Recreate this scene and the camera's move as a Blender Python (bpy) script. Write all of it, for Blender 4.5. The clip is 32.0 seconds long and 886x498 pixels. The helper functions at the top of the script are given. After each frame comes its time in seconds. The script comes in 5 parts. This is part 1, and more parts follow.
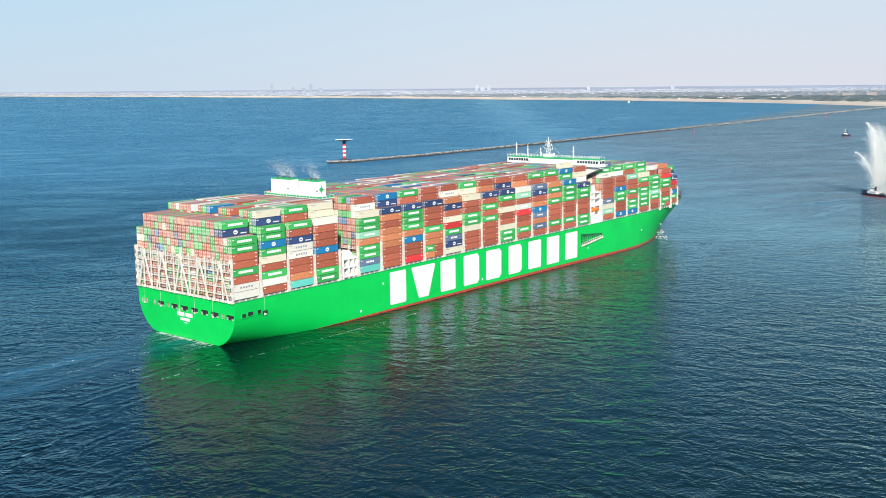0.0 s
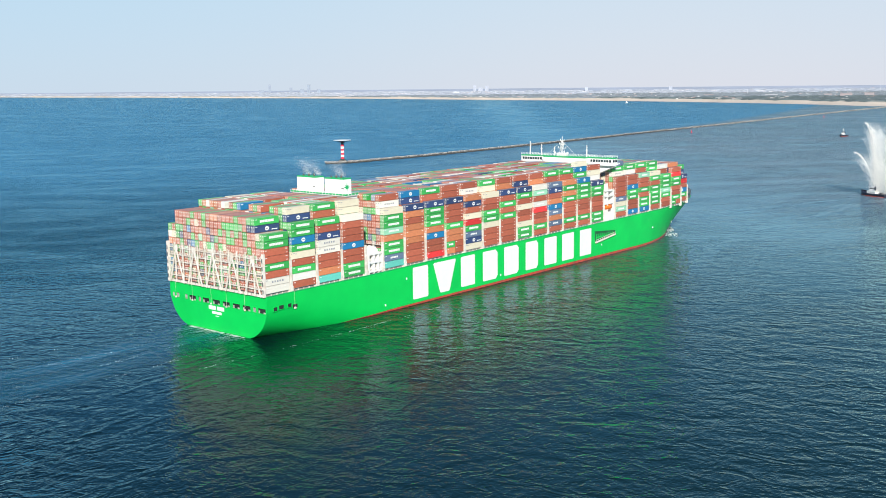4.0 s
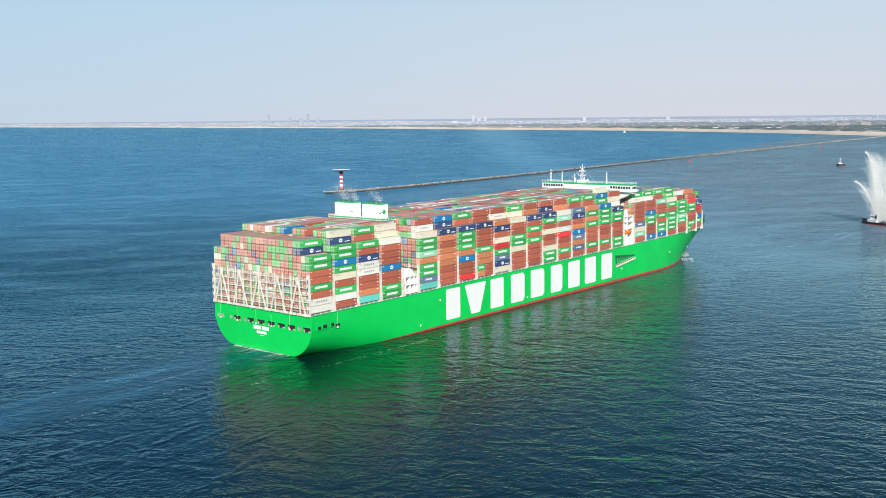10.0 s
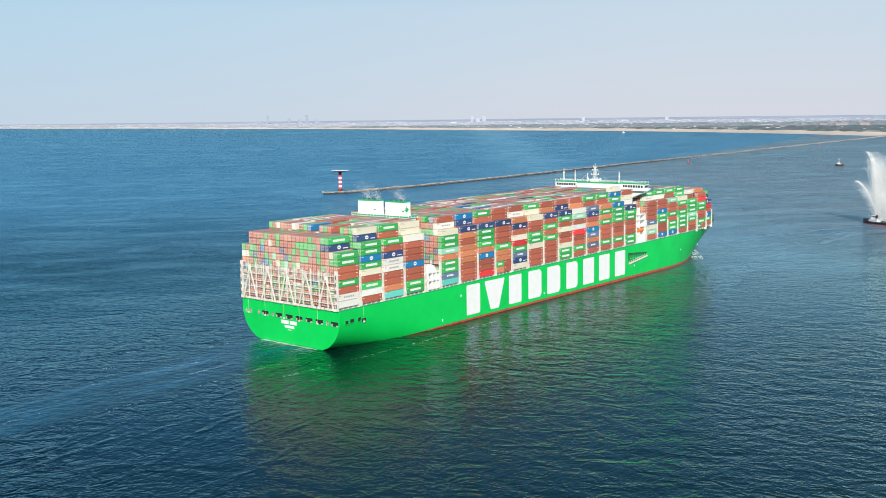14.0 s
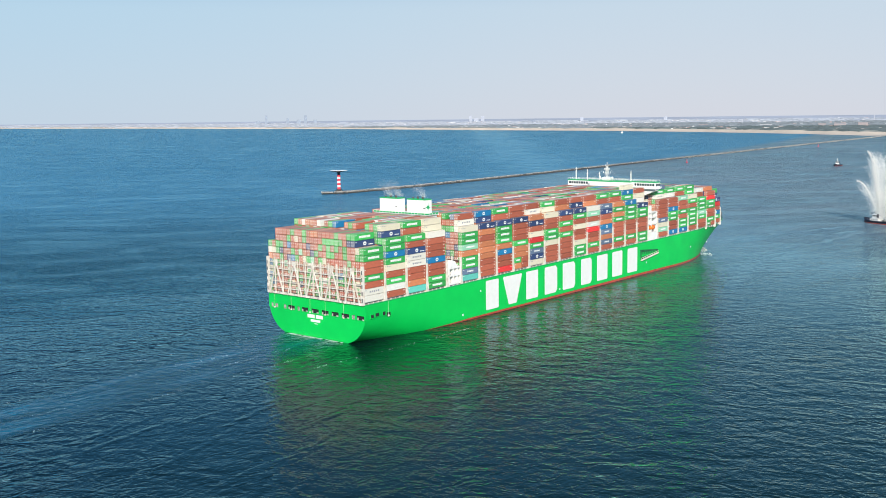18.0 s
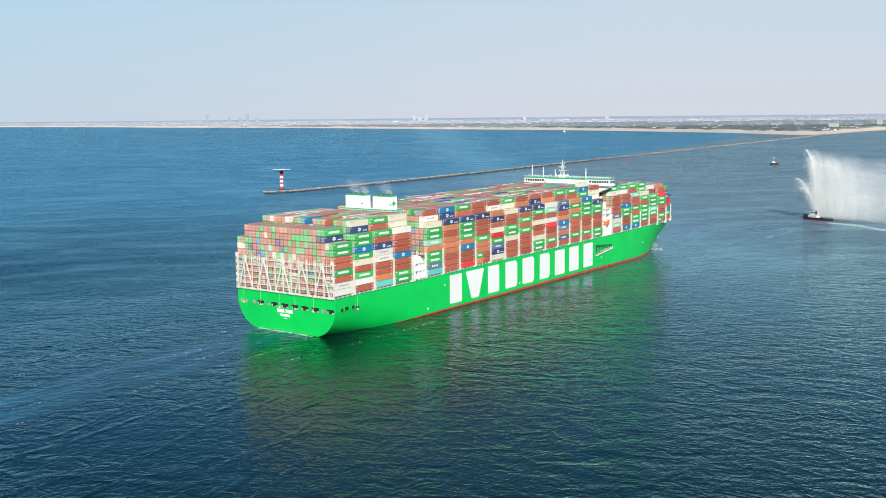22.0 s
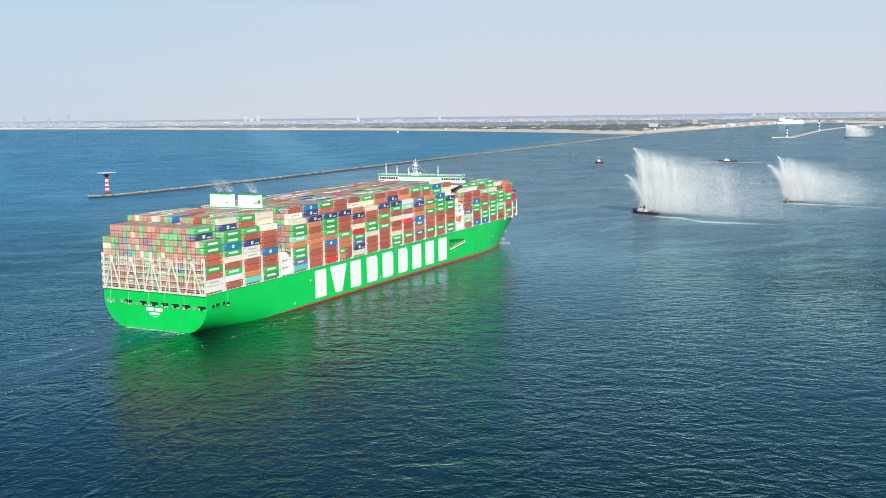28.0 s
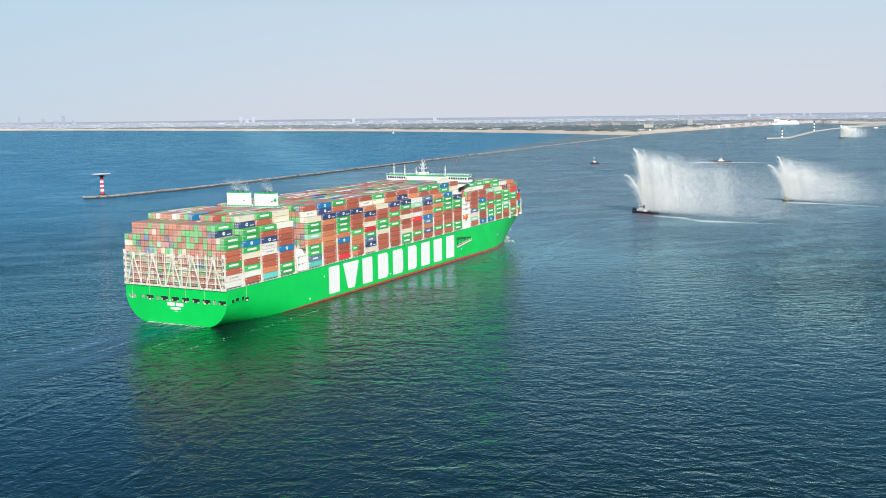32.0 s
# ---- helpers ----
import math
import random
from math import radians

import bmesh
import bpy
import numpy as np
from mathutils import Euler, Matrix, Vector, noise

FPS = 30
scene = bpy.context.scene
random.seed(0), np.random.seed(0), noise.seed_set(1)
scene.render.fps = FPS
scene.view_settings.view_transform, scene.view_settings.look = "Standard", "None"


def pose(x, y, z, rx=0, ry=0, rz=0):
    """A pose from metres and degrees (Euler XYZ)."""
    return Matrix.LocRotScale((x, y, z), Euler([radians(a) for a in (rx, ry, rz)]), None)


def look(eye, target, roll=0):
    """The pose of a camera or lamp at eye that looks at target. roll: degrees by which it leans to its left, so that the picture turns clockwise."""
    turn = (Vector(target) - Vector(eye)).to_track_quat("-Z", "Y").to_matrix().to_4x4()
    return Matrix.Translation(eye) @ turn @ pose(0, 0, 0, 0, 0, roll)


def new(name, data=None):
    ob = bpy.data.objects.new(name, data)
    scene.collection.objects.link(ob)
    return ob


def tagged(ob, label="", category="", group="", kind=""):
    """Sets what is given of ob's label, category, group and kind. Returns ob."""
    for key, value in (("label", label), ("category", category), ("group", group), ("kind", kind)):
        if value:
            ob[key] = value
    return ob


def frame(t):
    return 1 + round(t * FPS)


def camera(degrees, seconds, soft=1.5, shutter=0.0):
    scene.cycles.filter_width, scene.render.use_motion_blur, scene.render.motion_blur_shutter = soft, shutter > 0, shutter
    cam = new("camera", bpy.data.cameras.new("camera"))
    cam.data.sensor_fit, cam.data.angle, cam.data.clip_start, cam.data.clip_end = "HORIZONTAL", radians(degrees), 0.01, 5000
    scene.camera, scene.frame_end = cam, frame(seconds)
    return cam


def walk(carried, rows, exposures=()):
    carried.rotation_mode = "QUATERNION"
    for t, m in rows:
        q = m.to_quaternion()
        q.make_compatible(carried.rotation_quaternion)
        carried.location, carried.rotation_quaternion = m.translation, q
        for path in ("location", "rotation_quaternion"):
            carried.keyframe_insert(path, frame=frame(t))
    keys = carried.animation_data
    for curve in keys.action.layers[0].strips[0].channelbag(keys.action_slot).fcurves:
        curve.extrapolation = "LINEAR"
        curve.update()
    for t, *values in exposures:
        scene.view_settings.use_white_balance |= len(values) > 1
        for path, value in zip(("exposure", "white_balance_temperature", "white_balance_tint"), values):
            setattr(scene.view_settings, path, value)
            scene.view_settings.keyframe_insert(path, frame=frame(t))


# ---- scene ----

# A drone hovers over a harbour mouth; a container ship passes along its course.
cam = camera(46.73, 32.0, soft=0.9)
EYE = 97.2
# seconds, yaw, pitch, roll
TURNS = [
    (0.0, -0.526, -9.118, 0.61), (1.0, -0.533, -9.114, 0.61), (2.0, -0.545, -9.108, 0.62), (3.0, -0.6, -9.1, 0.64),
    (3.5, -0.625, -9.09, 0.65), (5.5, -0.645, -9.082, 0.66), (6.5, -0.656, -9.065, 0.66), (7.0, -0.663, -9.047, 0.66),
    (7.2, -0.666, -8.99, 0.66), (7.3, -0.668, -8.72, 0.66), (7.4, -0.67, -8.3, 0.66), (7.5, -0.673, -7.86, 0.66),
    (7.6, -0.676, -7.6, 0.66), (7.8, -0.684, -7.49, 0.66), (8.0, -0.69, -7.473, 0.66), (9.0, -0.703, -7.458, 0.66),
    (10.0, -0.714, -7.452, 0.68), (11.0, -0.73, -7.43, 0.7), (12.0, -0.75, -7.428, 0.72), (13.0, -0.766, -7.422, 0.73),
    (14.5, -0.785, -7.413, 0.76), (16.5, -0.824, -7.402, 0.76), (18.0, -0.854, -7.418, 0.76), (19.0, -0.872, -7.438, 0.76),
    (20.0, -0.888, -7.459, 0.75), (21.0, -0.912, -7.474, 0.73), (21.4, -1.0, -7.47, 0.73), (21.6, -1.2, -7.47, 0.72),
    (21.8, -2.0, -7.485, 0.68), (22.0, -3.99, -7.51, 0.64), (22.1, -6.1, -7.54, 0.63), (22.2, -8.3, -7.57, 0.63),
    (22.3, -10.2, -7.59, 0.64), (22.4, -11.55, -7.61, 0.65), (22.5, -12.285, -7.619, 0.66), (22.7, -12.6, -7.62, 0.68),
    (23.0, -12.71, -7.62, 0.69), (24.0, -12.837, -7.62, 0.7), (25.0, -12.955, -7.605, 0.69), (25.5, -13.005, -7.598, 0.69),
    (27.5, -13.167, -7.584, 0.7), (29.0, -13.27, -7.578, 0.71), (30.0, -13.34, -7.567, 0.71), (31.0, -13.408, -7.552, 0.72),
    (32.0, -13.455, -7.535, 0.73),
]
walk(cam, [(t, pose(0, 0, EYE, 90 + pitch, roll, yaw)) for t, yaw, pitch, roll in TURNS], exposures=[(0.0, 0.68), (7.1, 0.66), (8.4, 0.57), (32.0, 0.56)])

# ---- light: a clear summer afternoon, the sun behind the eye ----
SUN_AZ, SUN_EL = 179.0, 31.0
world = bpy.data.worlds.new("sky")
scene.world = world
world.use_nodes = True
wn = world.node_tree.nodes
sky = wn.new("ShaderNodeTexSky")
sky.sky_type, sky.sun_disc = "NISHITA", False
sky.sun_elevation, sky.sun_rotation = radians(SUN_EL), radians(SUN_AZ)
sky.altitude, sky.air_density, sky.dust_density, sky.ozone_density = 100, 1.0, 0.3, 3.0
wn["Background"].inputs["Strength"].default_value = 0.062
veil = wn.new("ShaderNodeMix")      # summer haze, thick along the horizon and thin overhead
veil.data_type = "RGBA"
dome, height, haze = wn.new("ShaderNodeTexCoord"), wn.new("ShaderNodeSeparateXYZ"), wn.new("ShaderNodeValToRGB")
stops = haze.color_ramp.elements
stops[0].position, stops[0].color = 0.0, (0.712, 0.735, 0.822, 1)
stops[1].position, stops[1].color = 0.10, (0.630, 0.745, 0.850, 1)
for at, col in ((0.24, (0.19, 0.44, 0.74, 1)), (0.6, (0.15, 0.36, 0.66, 1)), (1.0, (0.15, 0.36, 0.66, 1))):
    stops.new(at).color = col
seaward = wn.new("ShaderNodeMapRange")      # clearer air over the open sea
seaward.interpolation_type = "SMOOTHSTEP"
seaward.inputs["From Min"].default_value, seaward.inputs["From Max"].default_value = 0.30, -0.45
clear = wn.new("ShaderNodeMix")
clear.data_type, clear.blend_type = "RGBA", "MULTIPLY"
clear.inputs["B"].default_value = (0.82, 0.96, 1.02, 1)
thin = wn.new("ShaderNodeMapRange")
thin.inputs["From Min"].default_value, thin.inputs["From Max"].default_value = 0.10, 0.60
thin.inputs["To Min"].default_value, thin.inputs["To Max"].default_value = 0.94, 0.5
bright = wn.new("ShaderNodeVectorMath")
bright.operation, bright.inputs["Scale"].default_value = "SCALE", 10.3
cool = wn.new("ShaderNodeMix")
cool.data_type, cool.blend_type = "RGBA", "MULTIPLY"
cool.inputs["Factor"].default_value = 1.0
cool.inputs["B"].default_value = (0.66, 0.90, 1.14, 1)
for a, b in ((dome.outputs["Generated"], height.inputs[0]), (height.outputs["Z"], haze.inputs["Fac"]), (height.outputs["Z"], thin.inputs["Value"]), (height.outputs["X"], seaward.inputs["Value"]), (seaward.outputs[0], clear.inputs["Factor"]), (haze.outputs["Color"], clear.inputs["A"]), (clear.outputs["Result"], bright.inputs[0]), (bright.outputs[0], veil.inputs["B"]), (thin.outputs[0], veil.inputs["Factor"]), (sky.outputs["Color"], cool.inputs["A"]), (cool.outputs["Result"], veil.inputs["A"]), (veil.outputs["Result"], wn["Background"].inputs["Color"])):
    world.node_tree.links.new(a, b)
sun = new("sun", bpy.data.lights.new("sun", "SUN"))
sun.data.energy, sun.data.angle, sun.data.color = 4.3, radians(0.5), (1.0, 0.93, 0.82)
sd = Vector((math.sin(radians(SUN_AZ)) * math.cos(radians(SUN_EL)), math.cos(radians(SUN_AZ)) * math.cos(radians(SUN_EL)), math.sin(radians(SUN_EL))))
sun.matrix_world = look(sd * 500, (0, 0, 0))


# ---- material helpers ----
def mat(name, color, rough=0.6, metal=0.0, vary=0.0, grain=0.0, grain_size=1.0, stain=None, stain_size=0.1, bump=0.0, island=False, spec=0.5):
    """Painted or plain surface: colour with fine grain, broad stains, and a tone of its own for each object or piece."""
    m = bpy.data.materials.new(name)
    m.use_nodes = True
    n, ln = m.node_tree.nodes, m.node_tree.links
    b = n["Principled BSDF"]
    b.inputs["Roughness"].default_value = rough
    b.inputs["Metallic"].default_value = metal
    b.inputs["Specular IOR Level"].default_value = spec
    tc = n.new("ShaderNodeTexCoord")
    base = n.new("ShaderNodeRGB")
    base.outputs[0].default_value = (*color, 1)
    out = base.outputs[0]
    if stain:
        t = n.new("ShaderNodeTexNoise")
        t.inputs["Scale"].default_value = stain_size
        t.inputs["Detail"].default_value = 6
        ln.new(tc.outputs["Object"], t.inputs["Vector"])
        r = n.new("ShaderNodeMapRange")
        r.inputs["From Min"].default_value, r.inputs["From Max"].default_value = 0.45, 0.75
        ln.new(t.outputs["Fac"], r.inputs["Value"])
        mx = n.new("ShaderNodeMix")
        mx.data_type = "RGBA"
        mx.inputs["B"].default_value = (*stain, 1)
        ln.new(r.outputs[0], mx.inputs["Factor"])
        ln.new(out, mx.inputs["A"])
        out = mx.outputs["Result"]
    if grain or vary:
        hsv = n.new("ShaderNodeHueSaturation")
        ln.new(out, hsv.inputs["Color"])
        val = n.new("ShaderNodeMath")
        val.operation = "ADD"
        val.inputs[0].default_value, val.inputs[1].default_value = 1.0, 0.0
        if grain:
            t = n.new("ShaderNodeTexNoise")
            t.inputs["Scale"].default_value = 1 / grain_size
            t.inputs["Detail"].default_value = 5
            ln.new(tc.outputs["Object"], t.inputs["Vector"])
            r = n.new("ShaderNodeMapRange")
            r.inputs["To Min"].default_value, r.inputs["To Max"].default_value = 1 - grain, 1 + grain
            r.inputs["From Min"].default_value, r.inputs["From Max"].default_value = 0.3, 0.7
            ln.new(t.outputs["Fac"], r.inputs["Value"])
            ln.new(r.outputs[0], val.inputs[0])
        if vary:
            if island:
                src = n.new("ShaderNodeNewGeometry").outputs["Random Per Island"]
            else:
                src = n.new("ShaderNodeObjectInfo").outputs["Random"]
            r = n.new("ShaderNodeMapRange")
            r.inputs["To Min"].default_value, r.inputs["To Max"].default_value = -vary, vary
            ln.new(src, r.inputs["Value"])
            ln.new(r.outputs[0], val.inputs[1])
        ln.new(val.outputs[0], hsv.inputs["Value"])
        out = hsv.outputs[0]
    ln.new(out, b.inputs["Base Color"])
    if bump:
        t = n.new("ShaderNodeTexNoise")
        t.inputs["Scale"].default_value = 1 / grain_size
        t.inputs["Detail"].default_value = 4
        ln.new(tc.outputs["Object"], t.inputs["Vector"])
        bp = n.new("ShaderNodeBump")
        bp.inputs["Distance"].default_value = bump
        ln.new(t.outputs["Fac"], bp.inputs["Height"])
        ln.new(bp.outputs[0], b.inputs["Normal"])
    return m


def palette_mat(name, colors, rough=0.6):
    """A colour from a list for each separate piece of a joined mesh."""
    m = bpy.data.materials.new(name)
    m.use_nodes = True
    n, ln = m.node_tree.nodes, m.node_tree.links
    ramp = n.new("ShaderNodeValToRGB")
    ramp.color_ramp.interpolation = "CONSTANT"
    el = ramp.color_ramp.elements
    for i, c in enumerate(colors):
        e = el[0] if i == 0 else (el[1] if i == 1 else el.new(i / len(colors)))
        e.position = i / len(colors)
        e.color = (*c, 1)
    ln.new(n.new("ShaderNodeNewGeometry").outputs["Random Per Island"], ramp.inputs["Fac"])
    t = n.new("ShaderNodeTexNoise")
    t.inputs["Scale"].default_value = 0.8
    tc = n.new("ShaderNodeTexCoord")
    ln.new(tc.outputs["Object"], t.inputs["Vector"])
    r = n.new("ShaderNodeMapRange")
    r.inputs["To Min"].default_value, r.inputs["To Max"].default_value = 0.8, 1.2
    ln.new(t.outputs["Fac"], r.inputs["Value"])
    h = n.new("ShaderNodeHueSaturation")
    ln.new(r.outputs[0], h.inputs["Value"])
    ln.new(ramp.outputs["Color"], h.inputs["Color"])
    ln.new(h.outputs[0], n["Principled BSDF"].inputs["Base Color"])
    n["Principled BSDF"].inputs["Roughness"].default_value = rough
    return m


# wind waves: length along the crest, from crest to crest, heading of the crest, detail, twist, height
WAVES = [(26.0, 15.0, -14, 1.0, 0.6, 3.00), (11.0, 8.0, -38, 2.0, 0.7, 2.30), (5.6, 4.2, 32, 2.0, 0.6, 1.50), (2.3, 1.9, -20, 2.0, 0.5, 0.62), (0.8, 0.7, 30, 1.0, 0.3, 0.11)]
LEE_CALM = 0.66
# body tones by zone; part of the mirrored light is put into them
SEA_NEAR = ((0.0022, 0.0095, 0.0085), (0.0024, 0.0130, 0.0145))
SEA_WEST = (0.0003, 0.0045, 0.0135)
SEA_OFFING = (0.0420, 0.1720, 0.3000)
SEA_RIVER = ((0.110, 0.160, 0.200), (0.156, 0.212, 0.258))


def sea_mat(name="sea_water", level=True):
    """Sea water: dark blue-green body toned by place, blue-green tinted gloss, cusped wind waves at four lengths,
    calmer and rougher patches.
    """
    m = bpy.data.materials.new(name)
    m.use_nodes = True
    n, ln = m.node_tree.nodes, m.node_tree.links
    n.remove(n["Principled BSDF"])
    body, gloss, join = n.new("ShaderNodeBsdfDiffuse"), n.new("ShaderNodeBsdfGlossy"), n.new("ShaderNodeMixShader")
    # gloss tinted to cool the colour of the mirrored sky
    gloss.inputs["Color"].default_value = (0.61, 0.94, 0.96, 1)
    fres, soft, cap = n.new("ShaderNodeFresnel"), n.new("ShaderNodeMath"), n.new("ShaderNodeMath")
    fres.inputs["IOR"].default_value = 1.333
    soft.operation, soft.inputs[1].default_value = "POWER", 1.2
    cap.operation, cap.inputs[1].default_value = "MULTIPLY", 1.3
    ln.new(fres.outputs[0], soft.inputs[0])
    ln.new(soft.outputs[0], cap.inputs[0])
    lid = n.new("ShaderNodeMath")       # steep little waves keep the far water from mirroring fully
    lid.operation, lid.inputs[1].default_value = "MINIMUM", 0.6
    ln.new(cap.outputs[0], lid.inputs[0])
    ln.new(lid.outputs[0], join.inputs[0])
    ln.new(body.outputs[0], join.inputs[1])
    ln.new(gloss.outputs[0], join.inputs[2])
    ln.new(join.outputs[0], n["Material Output"].inputs["Surface"])
    tc = n.new("ShaderNodeTexCoord")
    where = n.new("ShaderNodeNewGeometry").outputs["Position"]
    sep = n.new("ShaderNodeSeparateXYZ")
    ln.new(where, sep.inputs[0])

    def math_node(op, a, c):
        k = n.new("ShaderNodeMath")
        k.operation = op
        for i, v in enumerate((a, c)):
            if isinstance(v, (int, float)):
                k.inputs[i].default_value = v
            else:
                ln.new(v, k.inputs[i])
        return k.outputs[0]

    def ramp(src, lo, hi, to_lo=0.0, to_hi=1.0, smooth=True):
        st = n.new("ShaderNodeMapRange")
        if smooth:
            st.interpolation_type = "SMOOTHSTEP"
        st.inputs["From Min"].default_value, st.inputs["From Max"].default_value = lo, hi
        st.inputs["To Min"].default_value, st.inputs["To Max"].default_value = to_lo, to_hi
        ln.new(src, st.inputs["Value"])
        return st.outputs[0]

    def blend(fac, a, c):
        mx = n.new("ShaderNodeMix")
        mx.data_type = "RGBA"
        ln.new(fac, mx.inputs["Factor"])
        for key, v in (("A", a), ("B", c)):
            if isinstance(v, tuple):
                mx.inputs[key].default_value = (*v, 1)
            else:
                ln.new(v, mx.inputs[key])
        return mx.outputs["Result"]

    def noise(src, lx, ly, turn, detail, twist, form="FBM"):
        mp = n.new("ShaderNodeMapping")
        mp.vector_type = "TEXTURE"
        mp.inputs["Scale"].default_value = (lx, ly, 1)
        mp.inputs["Rotation"].default_value = (0, 0, radians(turn))
        ln.new(src, mp.inputs["Vector"])
        t = n.new("ShaderNodeTexNoise")
        t.noise_type = form
        t.inputs["Scale"].default_value = 1.0
        t.inputs["Detail"].default_value = detail
        t.inputs["Distortion"].default_value = twist
        ln.new(mp.outputs[0], t.inputs["Vector"])
        return t.outputs["Fac"]

    def along(nx, ny, off, lo, hi, mirror=False):
        """A soft step across the line nx * x + ny * y + off."""
        dot = n.new("ShaderNodeVectorMath")
        dot.operation = "DOT_PRODUCT"
        dot.inputs[1].default_value = (nx, ny, 0)
        ln.new(where, dot.inputs[0])
        out = math_node("ADD", dot.outputs["Value"], off)
        if mirror:
            out = math_node("ABSOLUTE", out, 0.0)
        return ramp(out, lo, hi)

    drift = tc.outputs["Object"]
    h = math_node("MULTIPLY", noise(drift, 60, 30, -14, 2.0, 0.3), 1.2)
    for lx, ly, turn, detail, twist, amp in WAVES:
        c = math_node("SUBTRACT", noise(drift, lx, ly, turn, detail, twist), 0.5)
        c = math_node("SUBTRACT", 0.5, math_node("ABSOLUTE", c, 0.0))
        h = math_node("ADD", h, math_node("MULTIPLY", c, amp))
    patch = noise(where, 420, 150, 20, 4, 0.0)
    # smoother water in the lee of the passing ship's track
    lee = math_node("MULTIPLY", along(0.7628, -0.6466, 328.75, 330, 90, True), along(0.6466, 0.7628, -236.1, -150, -50))
    lee = math_node("MULTIPLY", lee, along(0.6466, 0.7628, -236.1, 600, 430))
    calm = math_node("SUBTRACT", 1.0, math_node("MULTIPLY", lee, LEE_CALM))
    swell = math_node("MULTIPLY", ramp(sep.outputs["Y"], 200, 620, 0.48, 1.5), ramp(sep.outputs["X"], 80, 210, 1.0, 0.46))      # a little more sea running farther out and to seaward
    swell = math_node("MULTIPLY", swell, ramp(sep.outputs["Y"], 500, 2000, 1.0, 1.35))      # open water past the breakwater
    swell = math_node("MULTIPLY", swell, ramp(sep.outputs["X"], 220, 370, 1.0, 2.3))     # choppy fairway where the tugs lie
    swell = math_node("MAXIMUM", swell, ramp(sep.outputs["X"], -20, -150, 0.0, 0.95))
    gust = ramp(noise(drift, 85, 30, 12, 3.0, 0.6), 0.33, 0.67, -0.5, 0.5)      # cat's-paws on the open water
    gust = math_node("ADD", 1.0, math_node("MULTIPLY", gust, ramp(sep.outputs["Y"], 330, 620)))
    rough = math_node("MULTIPLY", math_node("MULTIPLY", math_node("MULTIPLY", ramp(patch, 0.35, 0.65, 0.8, 1.15), gust), calm), swell)
    bp = n.new("ShaderNodeBump")
    bp.inputs["Distance"].default_value = 1.0
    ln.new(rough, bp.inputs["Strength"])
    ln.new(h, bp.inputs["Height"])
    if level:       # shades the far sea as level, though it climbs to fit the camera's view
        up = n.new("ShaderNodeCombineXYZ")
        up.inputs["Z"].default_value = 1.0
        ln.new(up.outputs[0], bp.inputs["Normal"])
    for sh in (body, gloss, fres):
        ln.new(bp.outputs[0], sh.inputs["Normal"])
    # ripples too fine to tell apart blur the far water's gloss
    ln.new(ramp(sep.outputs["Y"], 350, 1500, 0.02, 0.13, False), gloss.inputs["Roughness"])

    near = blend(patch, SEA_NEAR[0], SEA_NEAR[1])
    blue = blend(ramp(sep.outputs["X"], 60, -240), near, SEA_WEST)             # body darker and bluer on the seaward side
    open_sea = blend(ramp(sep.outputs["Y"], 420, 1300), blue, SEA_OFFING)      # far water lightened in its body colour for the sky it mirrors
    lanes = blend(ramp(patch, 0.4, 0.6), SEA_RIVER[0], SEA_RIVER[1])           # wind lanes on the paler river water, put in as two body tones
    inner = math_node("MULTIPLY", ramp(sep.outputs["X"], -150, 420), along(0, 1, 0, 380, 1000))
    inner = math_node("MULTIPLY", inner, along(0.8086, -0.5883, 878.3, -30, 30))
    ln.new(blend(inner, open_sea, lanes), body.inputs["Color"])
    return m


